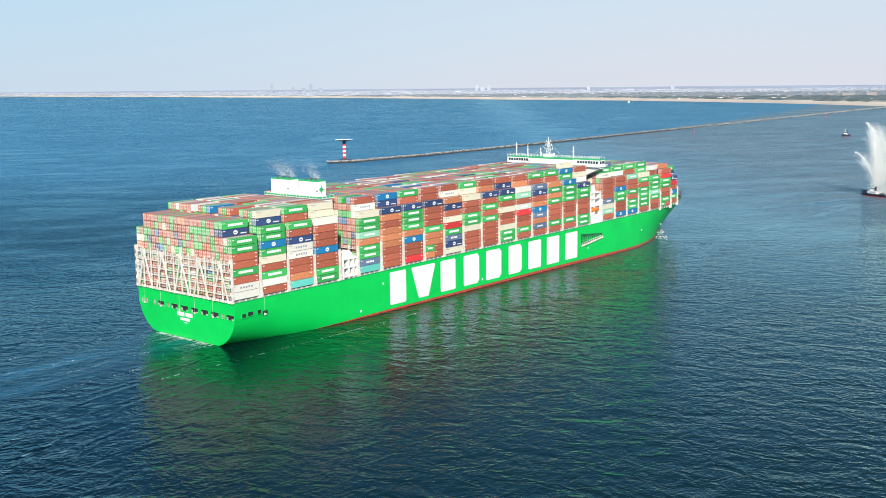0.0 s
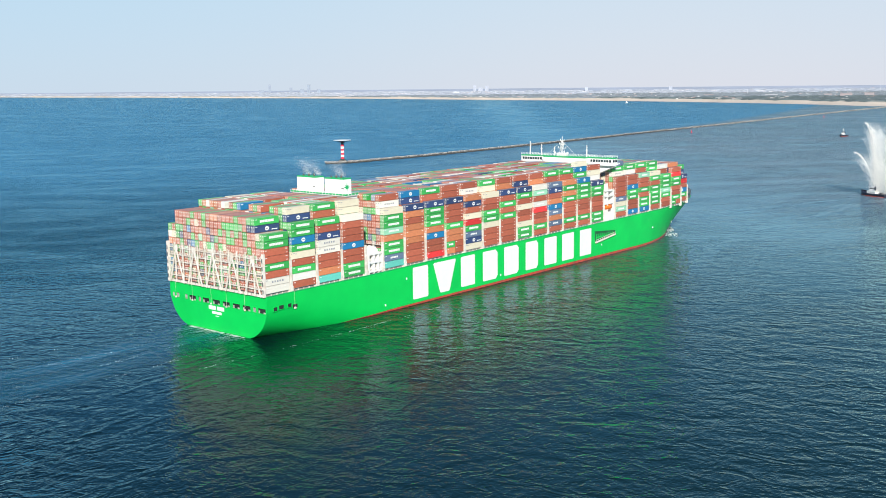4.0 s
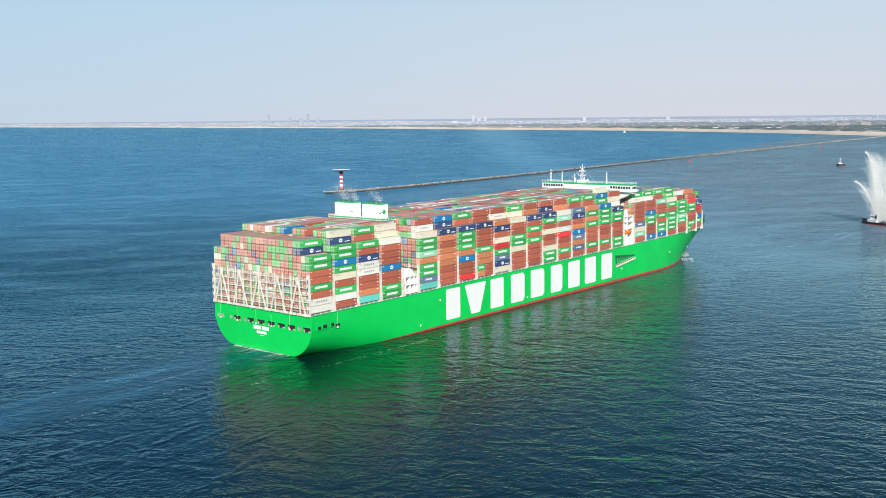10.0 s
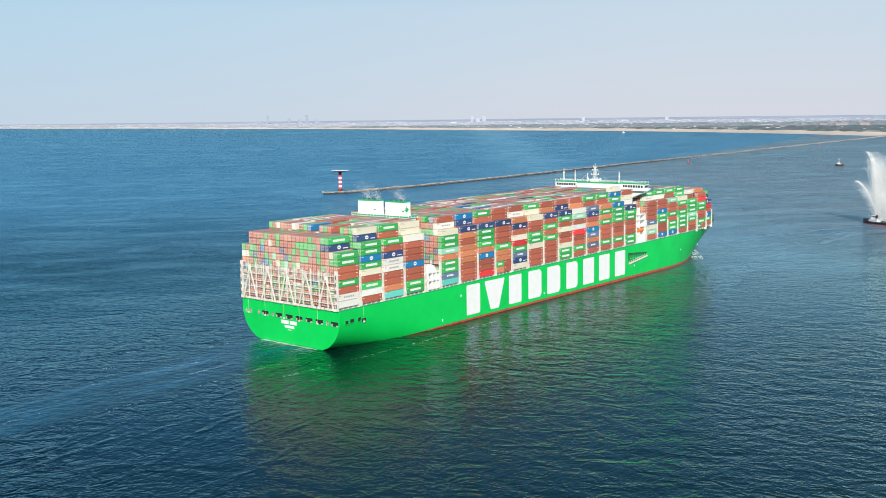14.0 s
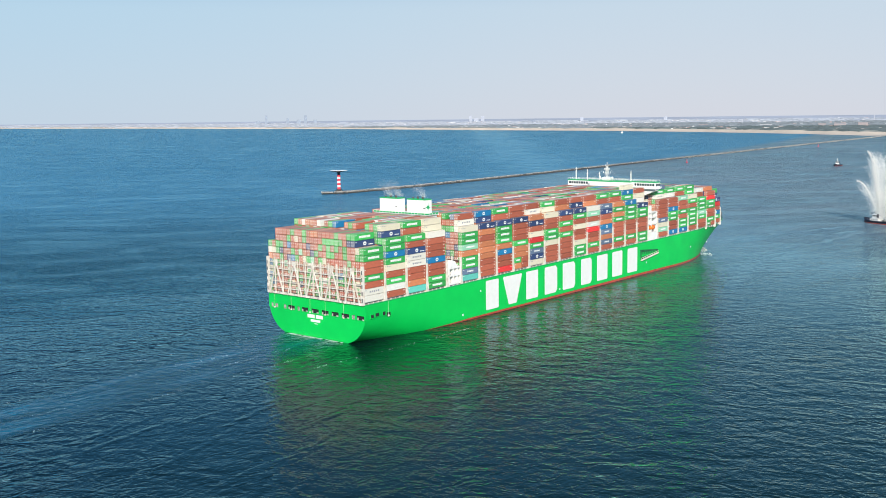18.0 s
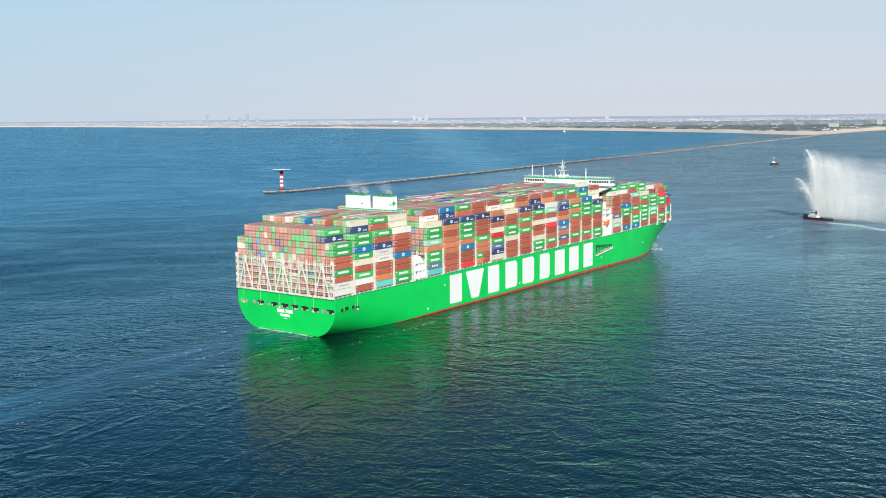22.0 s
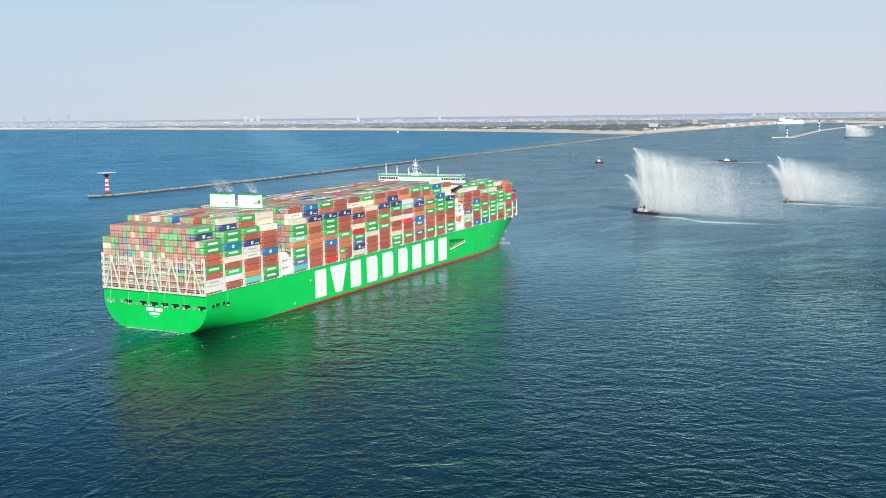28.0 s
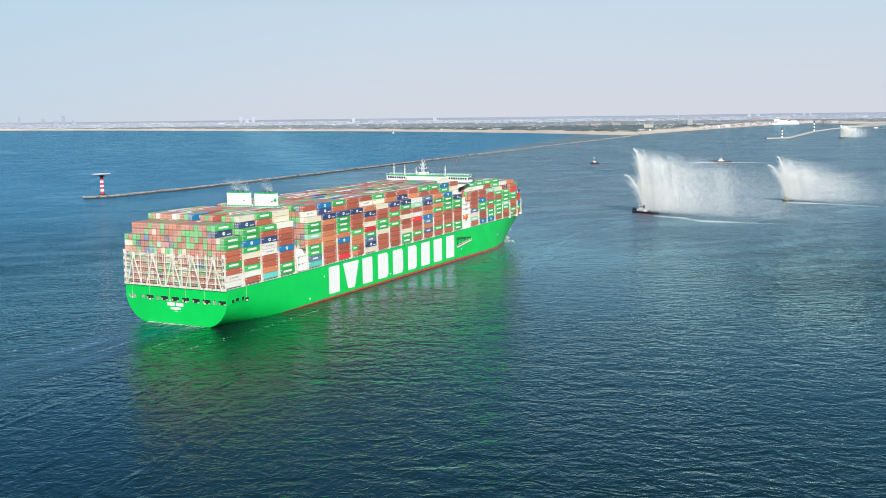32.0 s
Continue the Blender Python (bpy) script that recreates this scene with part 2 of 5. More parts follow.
def wake_mat():
    """Smoothed water in the ship's track, fading out at its edges."""
    m = bpy.data.materials.new("wake_water")
    m.use_nodes = True
    n, ln = m.node_tree.nodes, m.node_tree.links
    b = n["Principled BSDF"]
    b.inputs["Roughness"].default_value = 0.1
    b.inputs["IOR"].default_value = 1.333
    b.inputs["Specular IOR Level"].default_value = 0.3
    b.inputs["Base Color"].default_value = (0.003, 0.088, 0.150, 1)
    tc = n.new("ShaderNodeTexCoord")
    mp = n.new("ShaderNodeMapping")
    mp.inputs["Scale"].default_value = (1 / 60, 1 / 9, 1)
    ln.new(tc.outputs["Object"], mp.inputs["Vector"])
    t = n.new("ShaderNodeTexNoise")
    t.inputs["Scale"].default_value, t.inputs["Detail"].default_value = 1.0, 5
    ln.new(mp.outputs[0], t.inputs["Vector"])
    r = n.new("ShaderNodeMapRange")
    r.inputs["From Min"].default_value, r.inputs["From Max"].default_value = 0.42, 0.62
    r.inputs["To Min"].default_value, r.inputs["To Max"].default_value = 0.35, 0.95
    ln.new(t.outputs["Fac"], r.inputs["Value"])
    sx = n.new("ShaderNodeSeparateXYZ")
    ln.new(tc.outputs["Object"], sx.inputs[0])
    mid, off, ab, wide, part_way = (n.new("ShaderNodeMath") for _ in range(5))
    mid.operation = wide.operation = "MULTIPLY_ADD"
    mid.inputs[1].default_value, mid.inputs[2].default_value = 0.10, 3.0         # the lane bends as the ship swings
    wide.inputs[1].default_value, wide.inputs[2].default_value = 0.045, 24.0     # and narrows astern
    off.operation, ab.operation, part_way.operation = "SUBTRACT", "ABSOLUTE", "DIVIDE"
    ln.new(sx.outputs["X"], mid.inputs[0])
    ln.new(sx.outputs["X"], wide.inputs[0])
    ln.new(sx.outputs["Y"], off.inputs[0])
    ln.new(mid.outputs[0], off.inputs[1])
    ln.new(off.outputs[0], ab.inputs[0])
    ln.new(ab.outputs[0], part_way.inputs[0])
    ln.new(wide.outputs[0], part_way.inputs[1])
    e1 = n.new("ShaderNodeMapRange")
    e1.inputs["From Min"].default_value, e1.inputs["From Max"].default_value = 1.0, 0.65
    ln.new(part_way.outputs[0], e1.inputs["Value"])
    e2 = n.new("ShaderNodeMapRange")
    e2.inputs["From Min"].default_value, e2.inputs["From Max"].default_value = -370, -150
    ln.new(sx.outputs["X"], e2.inputs["Value"])
    k1, k2 = n.new("ShaderNodeMath"), n.new("ShaderNodeMath")
    k1.operation = k2.operation = "MULTIPLY"
    ln.new(r.outputs[0], k1.inputs[0])
    ln.new(e1.outputs[0], k1.inputs[1])
    ln.new(k1.outputs[0], k2.inputs[0])
    ln.new(e2.outputs[0], k2.inputs[1])
    ln.new(k2.outputs[0], b.inputs["Alpha"])
    w = n.new("ShaderNodeTexNoise")
    w.inputs["Scale"].default_value, w.inputs["Detail"].default_value = 0.3, 4
    ln.new(tc.outputs["Object"], w.inputs["Vector"])
    bp = n.new("ShaderNodeBump")
    bp.inputs["Distance"].default_value = 0.6
    ln.new(w.outputs["Fac"], bp.inputs["Height"])
    ln.new(bp.outputs[0], b.inputs["Normal"])
    return m


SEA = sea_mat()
CREST = sea_mat("wave_crest_water", level=False)
WAKE = wake_mat()
HULL = mat("green_hull_paint", (0.0, 0.50, 0.075), rough=0.42, grain=0.05, grain_size=9, stain=(0.0, 0.44, 0.07), stain_size=0.07)
BOOT = mat("red_antifouling_paint", (0.42, 0.055, 0.03), rough=0.6, grain=0.2, grain_size=3, stain=(0.22, 0.06, 0.04), stain_size=0.3)
WHITE = mat("white_ship_paint", (0.74, 0.74, 0.72), rough=0.45, grain=0.05, grain_size=2, stain=(0.68, 0.66, 0.6), stain_size=0.25)
MARK = mat("white_marking_paint", (0.70, 0.70, 0.68), rough=0.5, grain=0.03, grain_size=2)
TRIM = mat("green_trim_paint", (0.01, 0.36, 0.11), rough=0.5, grain=0.1, grain_size=1)
STEEL = mat("pale_lashing_steel", (0.64, 0.605, 0.55), rough=0.6, grain=0.15, grain_size=1.5, stain=(0.55, 0.45, 0.36), stain_size=0.35)
DECKP = mat("dark_deck_steel", (0.10, 0.11, 0.11), rough=0.8, grain=0.3, grain_size=2)
COAM = mat("grey_coaming_paint", (0.34, 0.35, 0.32), rough=0.7, grain=0.25, grain_size=1.5, stain=(0.2, 0.17, 0.14), stain_size=0.4)
MOOR = mat("grey_mooring_gear", (0.33, 0.36, 0.30), rough=0.7, grain=0.3)
DARK = mat("near_black_fill", (0.012, 0.014, 0.016), rough=0.8)
GLASS = mat("dark_bridge_glass", (0.015, 0.03, 0.04), rough=0.08)
ORANGE = mat("orange_lifeboat", (0.75, 0.16, 0.02), rough=0.4, grain=0.1)
SOOT = mat("sooty_pipe_steel", (0.09, 0.075, 0.065), rough=0.7, grain=0.3)
FOAM = mat("white_sea_foam", (0.72, 0.80, 0.78), rough=0.9, grain=0.2, grain_size=1)
DROPS = mat("white_water_drops", (0.95, 0.925, 0.885), rough=0.9)
SMOKE = mat("pale_grey_smoke", (0.82, 0.80, 0.78), rough=1.0)
ROCK = mat("breakwater_rock", (0.34, 0.33, 0.31), rough=0.9, vary=0.6, grain=0.3, grain_size=1, bump=0.1)
ROCKS = mat("breakwater_rocks", (0.32, 0.31, 0.29), rough=0.9, vary=0.65, grain=0.3, grain_size=1, island=True)
CORE = mat("breakwater_core", (0.05, 0.05, 0.05), rough=0.95, grain=0.3, grain_size=3, bump=0.4)
for stone in (ROCK, ROCKS):      # dark weed up to the tide mark
    n, ln = stone.node_tree.nodes, stone.node_tree.links
    b = n["Principled BSDF"]
    clean = b.inputs["Base Color"].links[0].from_socket
    geo, up, mark, weed = n.new("ShaderNodeNewGeometry"), n.new("ShaderNodeSeparateXYZ"), n.new("ShaderNodeMapRange"), n.new("ShaderNodeMix")
    mark.inputs["From Min"].default_value, mark.inputs["From Max"].default_value = 1.0, 2.0
    weed.data_type = "RGBA"
    weed.inputs["A"].default_value = (0.035, 0.036, 0.03, 1)
    ln.new(geo.outputs["Position"], up.inputs[0])
    ln.new(up.outputs["Z"], mark.inputs["Value"])
    ln.new(mark.outputs[0], weed.inputs["Factor"])
    ln.new(clean, weed.inputs["B"])
    ln.new(weed.outputs["Result"], b.inputs["Base Color"])
RED = mat("red_tower_paint", (0.62, 0.03, 0.06), rough=0.5, grain=0.1)
TWHITE = mat("white_tower_paint", (0.80, 0.80, 0.78), rough=0.5, grain=0.05)
BLACKP = mat("black_hull_paint", (0.014, 0.017, 0.034), rough=0.5, grain=0.2)
CAB = mat("white_cabin_paint", (0.78, 0.77, 0.74), rough=0.5, grain=0.08)
YEL = mat("yellow_boat_paint", (0.62, 0.36, 0.04), rough=0.5, grain=0.1)
CRATES = {
    "g": ("green", (0.045, 0.38, 0.085)), "r": ("brick-red", (0.38, 0.102, 0.058)), "o": ("orange-brown", (0.49, 0.175, 0.080)),
    "n": ("navy-blue", (0.030, 0.055, 0.145)), "b": ("bright blue", (0.012, 0.165, 0.35)), "c": ("cream", (0.66, 0.60, 0.46)),
    "w": ("white", (0.67, 0.64, 0.57)), "t": ("teal", (0.12, 0.50, 0.42)), "m": ("mint-green", (0.27, 0.56, 0.38)),
    "R": ("bright red", (0.66, 0.04, 0.04)), "s": ("slate-blue", (0.12, 0.17, 0.26)), "k": ("pale grey", (0.64, 0.63, 0.58)),
}
CMAT = {k: mat(v[0].replace("-", "_").replace(" ", "_") + "_container_paint", v[1], rough=0.55, vary=0.2 if v[1][2] < 0.3 else 0.08, grain=0.14 if v[1][2] < 0.3 else 0.04, grain_size=1.2, stain=tuple((0.84 if v[1][2] < 0.3 else 0.94) * c for c in v[1]), stain_size=0.2) for k, v in CRATES.items()}
# roof colours lightened to carry the grazing sunlight and haze on the tops
ROOFS = {k: mat(v[0].replace("-", "_").replace(" ", "_") + "_sunlit_tone_roof", tuple(0.72 * c + 0.28 * d for c, d in zip(v[1], (0.46, 0.42, 0.38))), rough=0.5, vary=0.2, grain=0.2, grain_size=1.5) for k, v in CRATES.items()}
DOORS = mat("pale_door_bars", (0.62, 0.58, 0.54), rough=0.5)
CARGO = palette_mat("stacked_container_paint", [CRATES[k][1] for k in "rgrorcgrnrgwrobrgrtcrgmrs"])


# ---- mesh helpers ----
class Build:
    """Collects faces for one mesh."""

    def __init__(self):
        self.v, self.f, self.m = [], [], []

    def face(self, pts, m=0):
        k = len(self.v)
        self.v += [tuple(p) for p in pts]
        self.f.append(tuple(range(k, k + len(pts))))
        self.m.append(m)

    def box(self, x0, x1, y0, y1, z0, z1, m=0):
        k = len(self.v)
        self.v += [(x, y, z) for z in (z0, z1) for x, y in ((x0, y0), (x1, y0), (x1, y1), (x0, y1))]
        for q in ((3, 2, 1, 0), (4, 5, 6, 7), (0, 1, 5, 4), (1, 2, 6, 5), (2, 3, 7, 6), (3, 0, 4, 7)):
            self.f.append(tuple(k + i for i in q))
            self.m.append(m)

    def beam(self, a, b, w=0.3, m=0, sides=4, w2=None):
        """A straight member from a to b."""
        a, b = Vector(a), Vector(b)
        d = (b - a).normalized()
        u = d.cross(Vector((0, 0, 1)) if abs(d.z) < 0.9 else Vector((1, 0, 0))).normalized()
        v = d.cross(u)
        k = len(self.v)
        for p, r in ((a, w), (b, w if w2 is None else w2)):
            for i in range(sides):
                t = 2 * math.pi * (i + 0.5) / sides
                q = p + (u * math.cos(t) + v * math.sin(t)) * r * 0.7071 * (1 if sides == 4 else 0.7)
                self.v.append(tuple(q))
        for i in range(sides):
            j = (i + 1) % sides
            self.f.append((k + i, k + j, k + sides + j, k + sides + i))
            self.m.append(m)
        self.f.append(tuple(k + i for i in reversed(range(sides))))
        self.f.append(tuple(k + sides + i for i in range(sides)))
        self.m += [m, m]

    def lathe(self, cx, cy, prof, sides=24, m=0):
        """Rings of (radius, z) about an upright axis, closed at both ends."""
        k = len(self.v)
        for r, z in prof:
            for i in range(sides):
                t = 2 * math.pi * i / sides
                self.v.append((cx + r * math.cos(t), cy + r * math.sin(t), z))
        for j in range(len(prof) - 1):
            for i in range(sides):
                i2 = (i + 1) % sides
                self.f.append((k + j * sides + i, k + j * sides + i2, k + (j + 1) * sides + i2, k + (j + 1) * sides + i))
                self.m.append(m)
        self.f.append(tuple(k + i for i in reversed(range(sides))))
        self.f.append(tuple(k + (len(prof) - 1) * sides + i for i in range(sides)))
        self.m += [m, m]

    def grid(self, rows, m=0, close=False):
        """Quads between rows of equal length."""
        k, w = len(self.v), len(rows[0])
        for r in rows:
            self.v += [tuple(p) for p in r]
        for j in range(len(rows) - 1):
            for i in range(w - 1 + (1 if close else 0)):
                i2 = (i + 1) % w
                self.f.append((k + j * w + i, k + j * w + i2, k + (j + 1) * w + i2, k + (j + 1) * w + i))
                self.m.append(m)

    def mesh(self, name, mats, smooth=False):
        me = bpy.data.meshes.new(name)
        me.from_pydata(self.v, [], self.f)
        for mt in (mats if isinstance(mats, (list, tuple)) else [mats]):
            me.materials.append(mt)
        me.polygons.foreach_set("material_index", self.m)
        if smooth:
            me.polygons.foreach_set("use_smooth", [True] * len(self.f))
        me.update()
        return me


def part(name, b, mats, parent, label="", m=None, smooth=False):
    """One mesh object under a thing or a part."""
    ob = new(name, b.mesh(name, mats, smooth) if isinstance(b, Build) else b)
    ob.parent = parent
    if m is not None:
        ob.matrix_local = m
    return tagged(ob, label)


def thing(name, label, category, m=None, group="", kind=""):
    ob = new(name)
    if m is not None:
        ob.matrix_world = m
    return tagged(ob, label, category, group, kind)


def particles(name, pts, sizes, material, rng, flat=1.0, single=False):
    """A mesh of loose four-sided grains at the given points."""
    pts, sizes = np.asarray(pts, float), np.asarray(sizes, float)
    n = len(pts)
    base = np.array([(1, 1, 1), (1, -1, -1), (-1, 1, -1), (-1, -1, 1)][:3 if single else 4], float) * 0.62
    nv = len(base)
    q = rng.normal(size=(n, 4))
    q /= np.linalg.norm(q, axis=1)[:, None]
    w, x, y, z = q.T
    rot = np.stack([np.stack([1 - 2 * (y * y + z * z), 2 * (x * y - z * w), 2 * (x * z + y * w)], -1), np.stack([2 * (x * y + z * w), 1 - 2 * (x * x + z * z), 2 * (y * z - x * w)], -1), np.stack([2 * (x * z - y * w), 2 * (y * z + x * w), 1 - 2 * (x * x + y * y)], -1)], 1)
    v = np.einsum("nij,kj->nki", rot, base) * sizes[:, None, None] * np.array((1.3, 1.3, 1.0) if flat < 1 else (1, 1, 1)) * np.array((1, 1, flat)) + pts[:, None, :]
    tri = np.array([(0, 1, 2), (0, 3, 1), (0, 2, 3), (1, 3, 2)][:1 if single else 4])
    f = (np.arange(n)[:, None, None] * nv + tri[None]).reshape(-1, 3)
    me = bpy.data.meshes.new(name)
    me.vertices.add(nv * n)
    me.vertices.foreach_set("co", v.reshape(-1))
    me.loops.add(3 * len(f))
    me.loops.foreach_set("vertex_index", f.reshape(-1).astype(np.int32))
    me.polygons.add(len(f))
    me.polygons.foreach_set("loop_start", np.arange(0, 3 * len(f), 3, dtype=np.int32))
    me.update()
    me.materials.append(material)
    return me


def drawn_in(dist):
    """Distance at which the far country stands: true to 2000 m, closer and smaller in step beyond that."""
    return dist if dist <= 2000 else 2000 + 2900 * (dist - 2000) / (dist + 900)


def place(az, dist, z=0.0):
    """A point of the country by bearing, distance and height; far ones are pulled in about the camera to fit its view.
    """
    d = drawn_in(dist)
    k = d / dist
    return Vector((math.sin(radians(az)) * d, math.cos(radians(az)) * d, EYE + (z - EYE) * k))


def spot(x, y, z=0.0):
    return place(math.degrees(math.atan2(x, y)), math.hypot(x, y), z)


# ---- sea ----
def knots(x, table):
    for (a, p), (c, q) in zip(table, table[1:]):
        if x <= c:
            return p + (q - p) * (x - a) / (c - a)
    return table[-1][1]


SHORE = [(-60, 30000), (-30, 22000), (-23, 15500), (-20, 13500), (-11.2, 9700), (-5, 8250), (-1.3, 7400), (4.2, 6420), (7.8, 6030), (16.3, 5020), (20, 4600), (23.4, 4200), (24.4, 4300), (25.5, 4650), (27.85, 5350), (29.5, 6000), (31, 6750), (33, 7400), (34.4, 7000), (36, 6900), (38, 6700), (60, 6500)]


def shore(az):
    """Distance of the far shore by bearing."""
    return knots(az, SHORE)


def far_edge(az):
    """Where the water ends: under the far beach, or at the open horizon."""
    return shore(az) + 120 if -46 <= az <= 60 else 16500


def sea():
    b = Build()
    rings = [0, 30, 80, 150, 250, 400, 600, 900, 1300, 1700] + [2000 + 150 * i for i in range(20)] + [5000, 5400, 6000, 6600, 7200, 8000, 9000, 10500, 12000, 14000, 16500]
    rows = []
    for d in rings:
        rows.append([place(-180 + 1.25 * i, max(0.01, min(d, far_edge(-180 + 1.25 * i)))) for i in range(288)])
    b.grid(rows, close=True)
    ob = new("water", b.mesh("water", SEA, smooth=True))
    return tagged(ob, "wind-rippled blue-green sea water at a harbour mouth", "sea", kind="structure")


water = sea()


# ---- the ship ----
HB = 30.75
SHIP_X, SHIP_Y, COURSE = -98.1, 392.7, 49.71
PASSED = [(0, 0.0), (4, 16.25), (8, 32.42), (12, 48.54), (16, 64.67), (20, 80.95), (24, 97.43), (28, 114.45), (32, 131.7)]


def ship_pose(s):
    c = radians(COURSE)
    return pose(SHIP_X + math.cos(c) * s, SHIP_Y + math.sin(c) * s, 0, 0, 0, COURSE)


def sheer(x):
    return knots(x, [(0, 17.75), (60, 17.85), (110, 18.6), (190, 19.0), (320, 20.3), (402, 21.6)])


def paint_line(x):
    return knots(x, [(0, -1.6), (38, 0.0), (72, 0.8), (236, 1.35), (310, 1.1), (360, 0.7), (402, 0.5)])


def half(x, z):
    """Half breadth of the hull abaft the fore shoulder."""
    k = min(1, max(0, x / 75))
    zb = -0.5 - 14 * k * k * (3 - 2 * k)
    r = 14.5
    d = max(0.0, r - max(0.0, z - zb))
    return HB - r + math.sqrt(max(0.0, r * r - d * d))


FORE = 285.0


def hull_point(s, t, top):
    """s: 0 stern to 1 fore shoulder to 2 stem; t: level 0 to 1 in the band up to top; gives x, half breadth, z."""
    if s <= 1:
        x = FORE * s
        z = top(x, t)
        return x, half(x, z), z
    u = s - 1
    x = FORE + u * (402 - FORE)
    for _ in range(4):
        z = top(x, t)
        stem = 381 + 21 * (max(0.0, z) / 21.5) ** 1.15
        x = FORE + u * (stem - FORE)
    zz = max(0.0, z) / 21.0
    ww = 1 - min(1, u) ** 2.0
    ud = max(0.0, (u * 1.22 - 0.22))
    wd = max(0.0, 1 - ud ** 2.4) ** 0.62
    k = min(1.0, zz ** 1.25)
    return x, HB * (ww + (wd - ww) * k), z


STATIONS = [0.0, 0.01, 0.03, 0.06, 0.1, 0.15, 0.2, 0.26, 0.34, 0.45, 0.6, 0.8, 1.0] + [1 + (i + 1) / 22 for i in range(22)]


def hull_band(levels, top):
    rows = []
    for s in STATIONS:
        pts = [hull_point(s, t, top) for t in levels]
        rows.append([(x, -w, z) for x, w, z in pts])
    return rows


def mirrored(b, rows, m=0):
    b.grid(rows, m)
    b.grid([[(x, -y, z) for x, y, z in reversed(r)] for r in rows], m)


ship = thing("container_ship", "huge bright green container ship under way, loaded with stacked containers", "ship")


def build_hull():
    b = Build()
    mirrored(b, hull_band([0, 0.05, 0.1, 0.18, 0.28, 0.4, 0.55, 0.75, 1.0], lambda x, t: paint_line(x) + (sheer(x) - paint_line(x)) * t))
    hull = part("hull", b, HULL, ship, "bright green steel hull sides", smooth=True)
    b = Build()
    # transom with a row of mooring openings
    zs, z1, z2 = sheer(0), 10.9, 12.9
    low = []
    for i in range(25):
        z = -1.6 + (z1 + 1.6) * i / 24
        low.append((half(0, z), z))
    for (w0, a), (w1, c) in zip(low, low[1:]):
        b.face([(0, w0, a), (0, -w0, a), (0, -w1, c), (0, w1, c)])
    b.face([(0, HB, z2), (0, -HB, z2), (0, -HB, zs), (0, HB, zs)])
    gaps = []
    y = 29.3
    for width, gap in ((1.6, 1.0), (2.2, 3.6), (2.0, 0.9), (4.6, 1.6), (1.8, 1.0), (4.4, 2.0), (4.8, 1.6), (4.6, 1.6), (4.6, 1.6), (4.8, 1.4), (2.0, 1.0), (4.6, 1.4), (1.8, 3.6), (2.2, 0.9), (2.2, 1)):
        gaps.append((y, y - width))
        y -= width + gap
        if y < -28:
            break
    edge = HB
    for a, c in gaps:
        b.face([(0, edge, z1), (0, a, z1), (0, a, z2), (0, edge, z2)])
        edge = c
    b.face([(0, edge, z1), (0, -HB, z1), (0, -HB, z2), (0, edge, z2)])
    part("transom", b, HULL, hull, "flat green transom with mooring openings")
    d = Build()
    mirrored(d, [[(x, y, z) for x, y, z in r] for r in hull_band([0, 1.0], lambda x, t: -2.5 + (paint_line(x) + 2.5) * t)])
    d.face([(0.02, half(0, -1.7), -1.7), (0.02, -half(0, -1.7), -1.7), (0.02, -half(0, -1.6), -1.6), (0.02, half(0, -1.6), -1.6)])
    part("boot_top", d, BOOT, hull, "rust-red antifouling band at the waterline")
    for a, c in gaps:
        o = Build()
        o.box(0.25, 2.5, c - 0.1, a + 0.1, z1 - 0.1, z2 + 0.1)
        fr = Build()
        for p, q, r0, r1 in ((c - 0.16, a + 0.16, z1 - 0.16, z1), (c - 0.16, a + 0.16, z2, z2 + 0.16), (c - 0.16, c, z1, z2), (a, a + 0.16, z1, z2)):
            fr.box(-0.12, 0.22, p, q, r0, r1)
        op = part("mooring_opening", fr, HULL, hull)
        # wide openings get a near-black block for the shade inside, narrow ones grey
        part("opening_fill", o, DARK if a - c > 2.5 else COAM, op)
        if (a - c) > 3:
            w = Build()
            w.box(0.02, 0.2, a - 1.0, a - 0.3, z1, z1 + 1.1)
            part("mooring_winch", w, MOOR, op)
            w = Build()
            w.box(0.02, 0.2, c + 0.4, c + 1.5, z1, z1 + 0.6)
            part("mooring_bitt", w, MOOR, op)
    # openings and fairleads near the stern on the side, their shade painted as near-black panels
    for x0, x1, z0 in ((3.2, 5.0, 11.6), (6.0, 8.4, 11.9), (10.6, 12.4, 11.9), (13.0, 15.6, 11.2)):
        for sgn in (-1, 1):
            fr = Build()
            yy = sgn * (HB + 0.05)
            ya, yb = sorted((yy, yy - sgn * 0.25))
            fr.box(x0, x1, ya, yb, z0, z0 + 1.5, 1)
            ya, yb = sorted((yy + sgn * 0.06, yy - sgn * 0.2))
            for p, q, r0, r1 in ((x0 - 0.2, x1 + 0.2, z0 - 0.2, z0), (x0 - 0.2, x1 + 0.2, z0 + 1.5, z0 + 1.7), (x0 - 0.2, x0, z0, z0 + 1.5), (x1, x1 + 0.2, z0, z0 + 1.5)):
                fr.box(p, q, ya, yb, r0, r1, 0)
            part("side_opening", fr, [HULL, DARK], hull)
    for y in (26.6, 15.5, 3.2, -6.5, -17.8):       # heaving lines with their weights
        ro = Build()
        ro.beam((-0.2, y, 17.7), (-0.2, y, 11.4), 0.05)
        ro.box(-0.5, -0.08, y - 0.3, y + 0.3, 10.7, 11.4)
        part("heaving_line", ro, STEEL, hull)
    ro = Build()
    ro.beam((14.2, -HB - 0.15, 18.0), (14.2, -HB - 0.15, 11.6), 0.05)
    ro.box(13.8, 14.7, -HB - 0.4, -HB - 0.06, 10.9, 11.6)
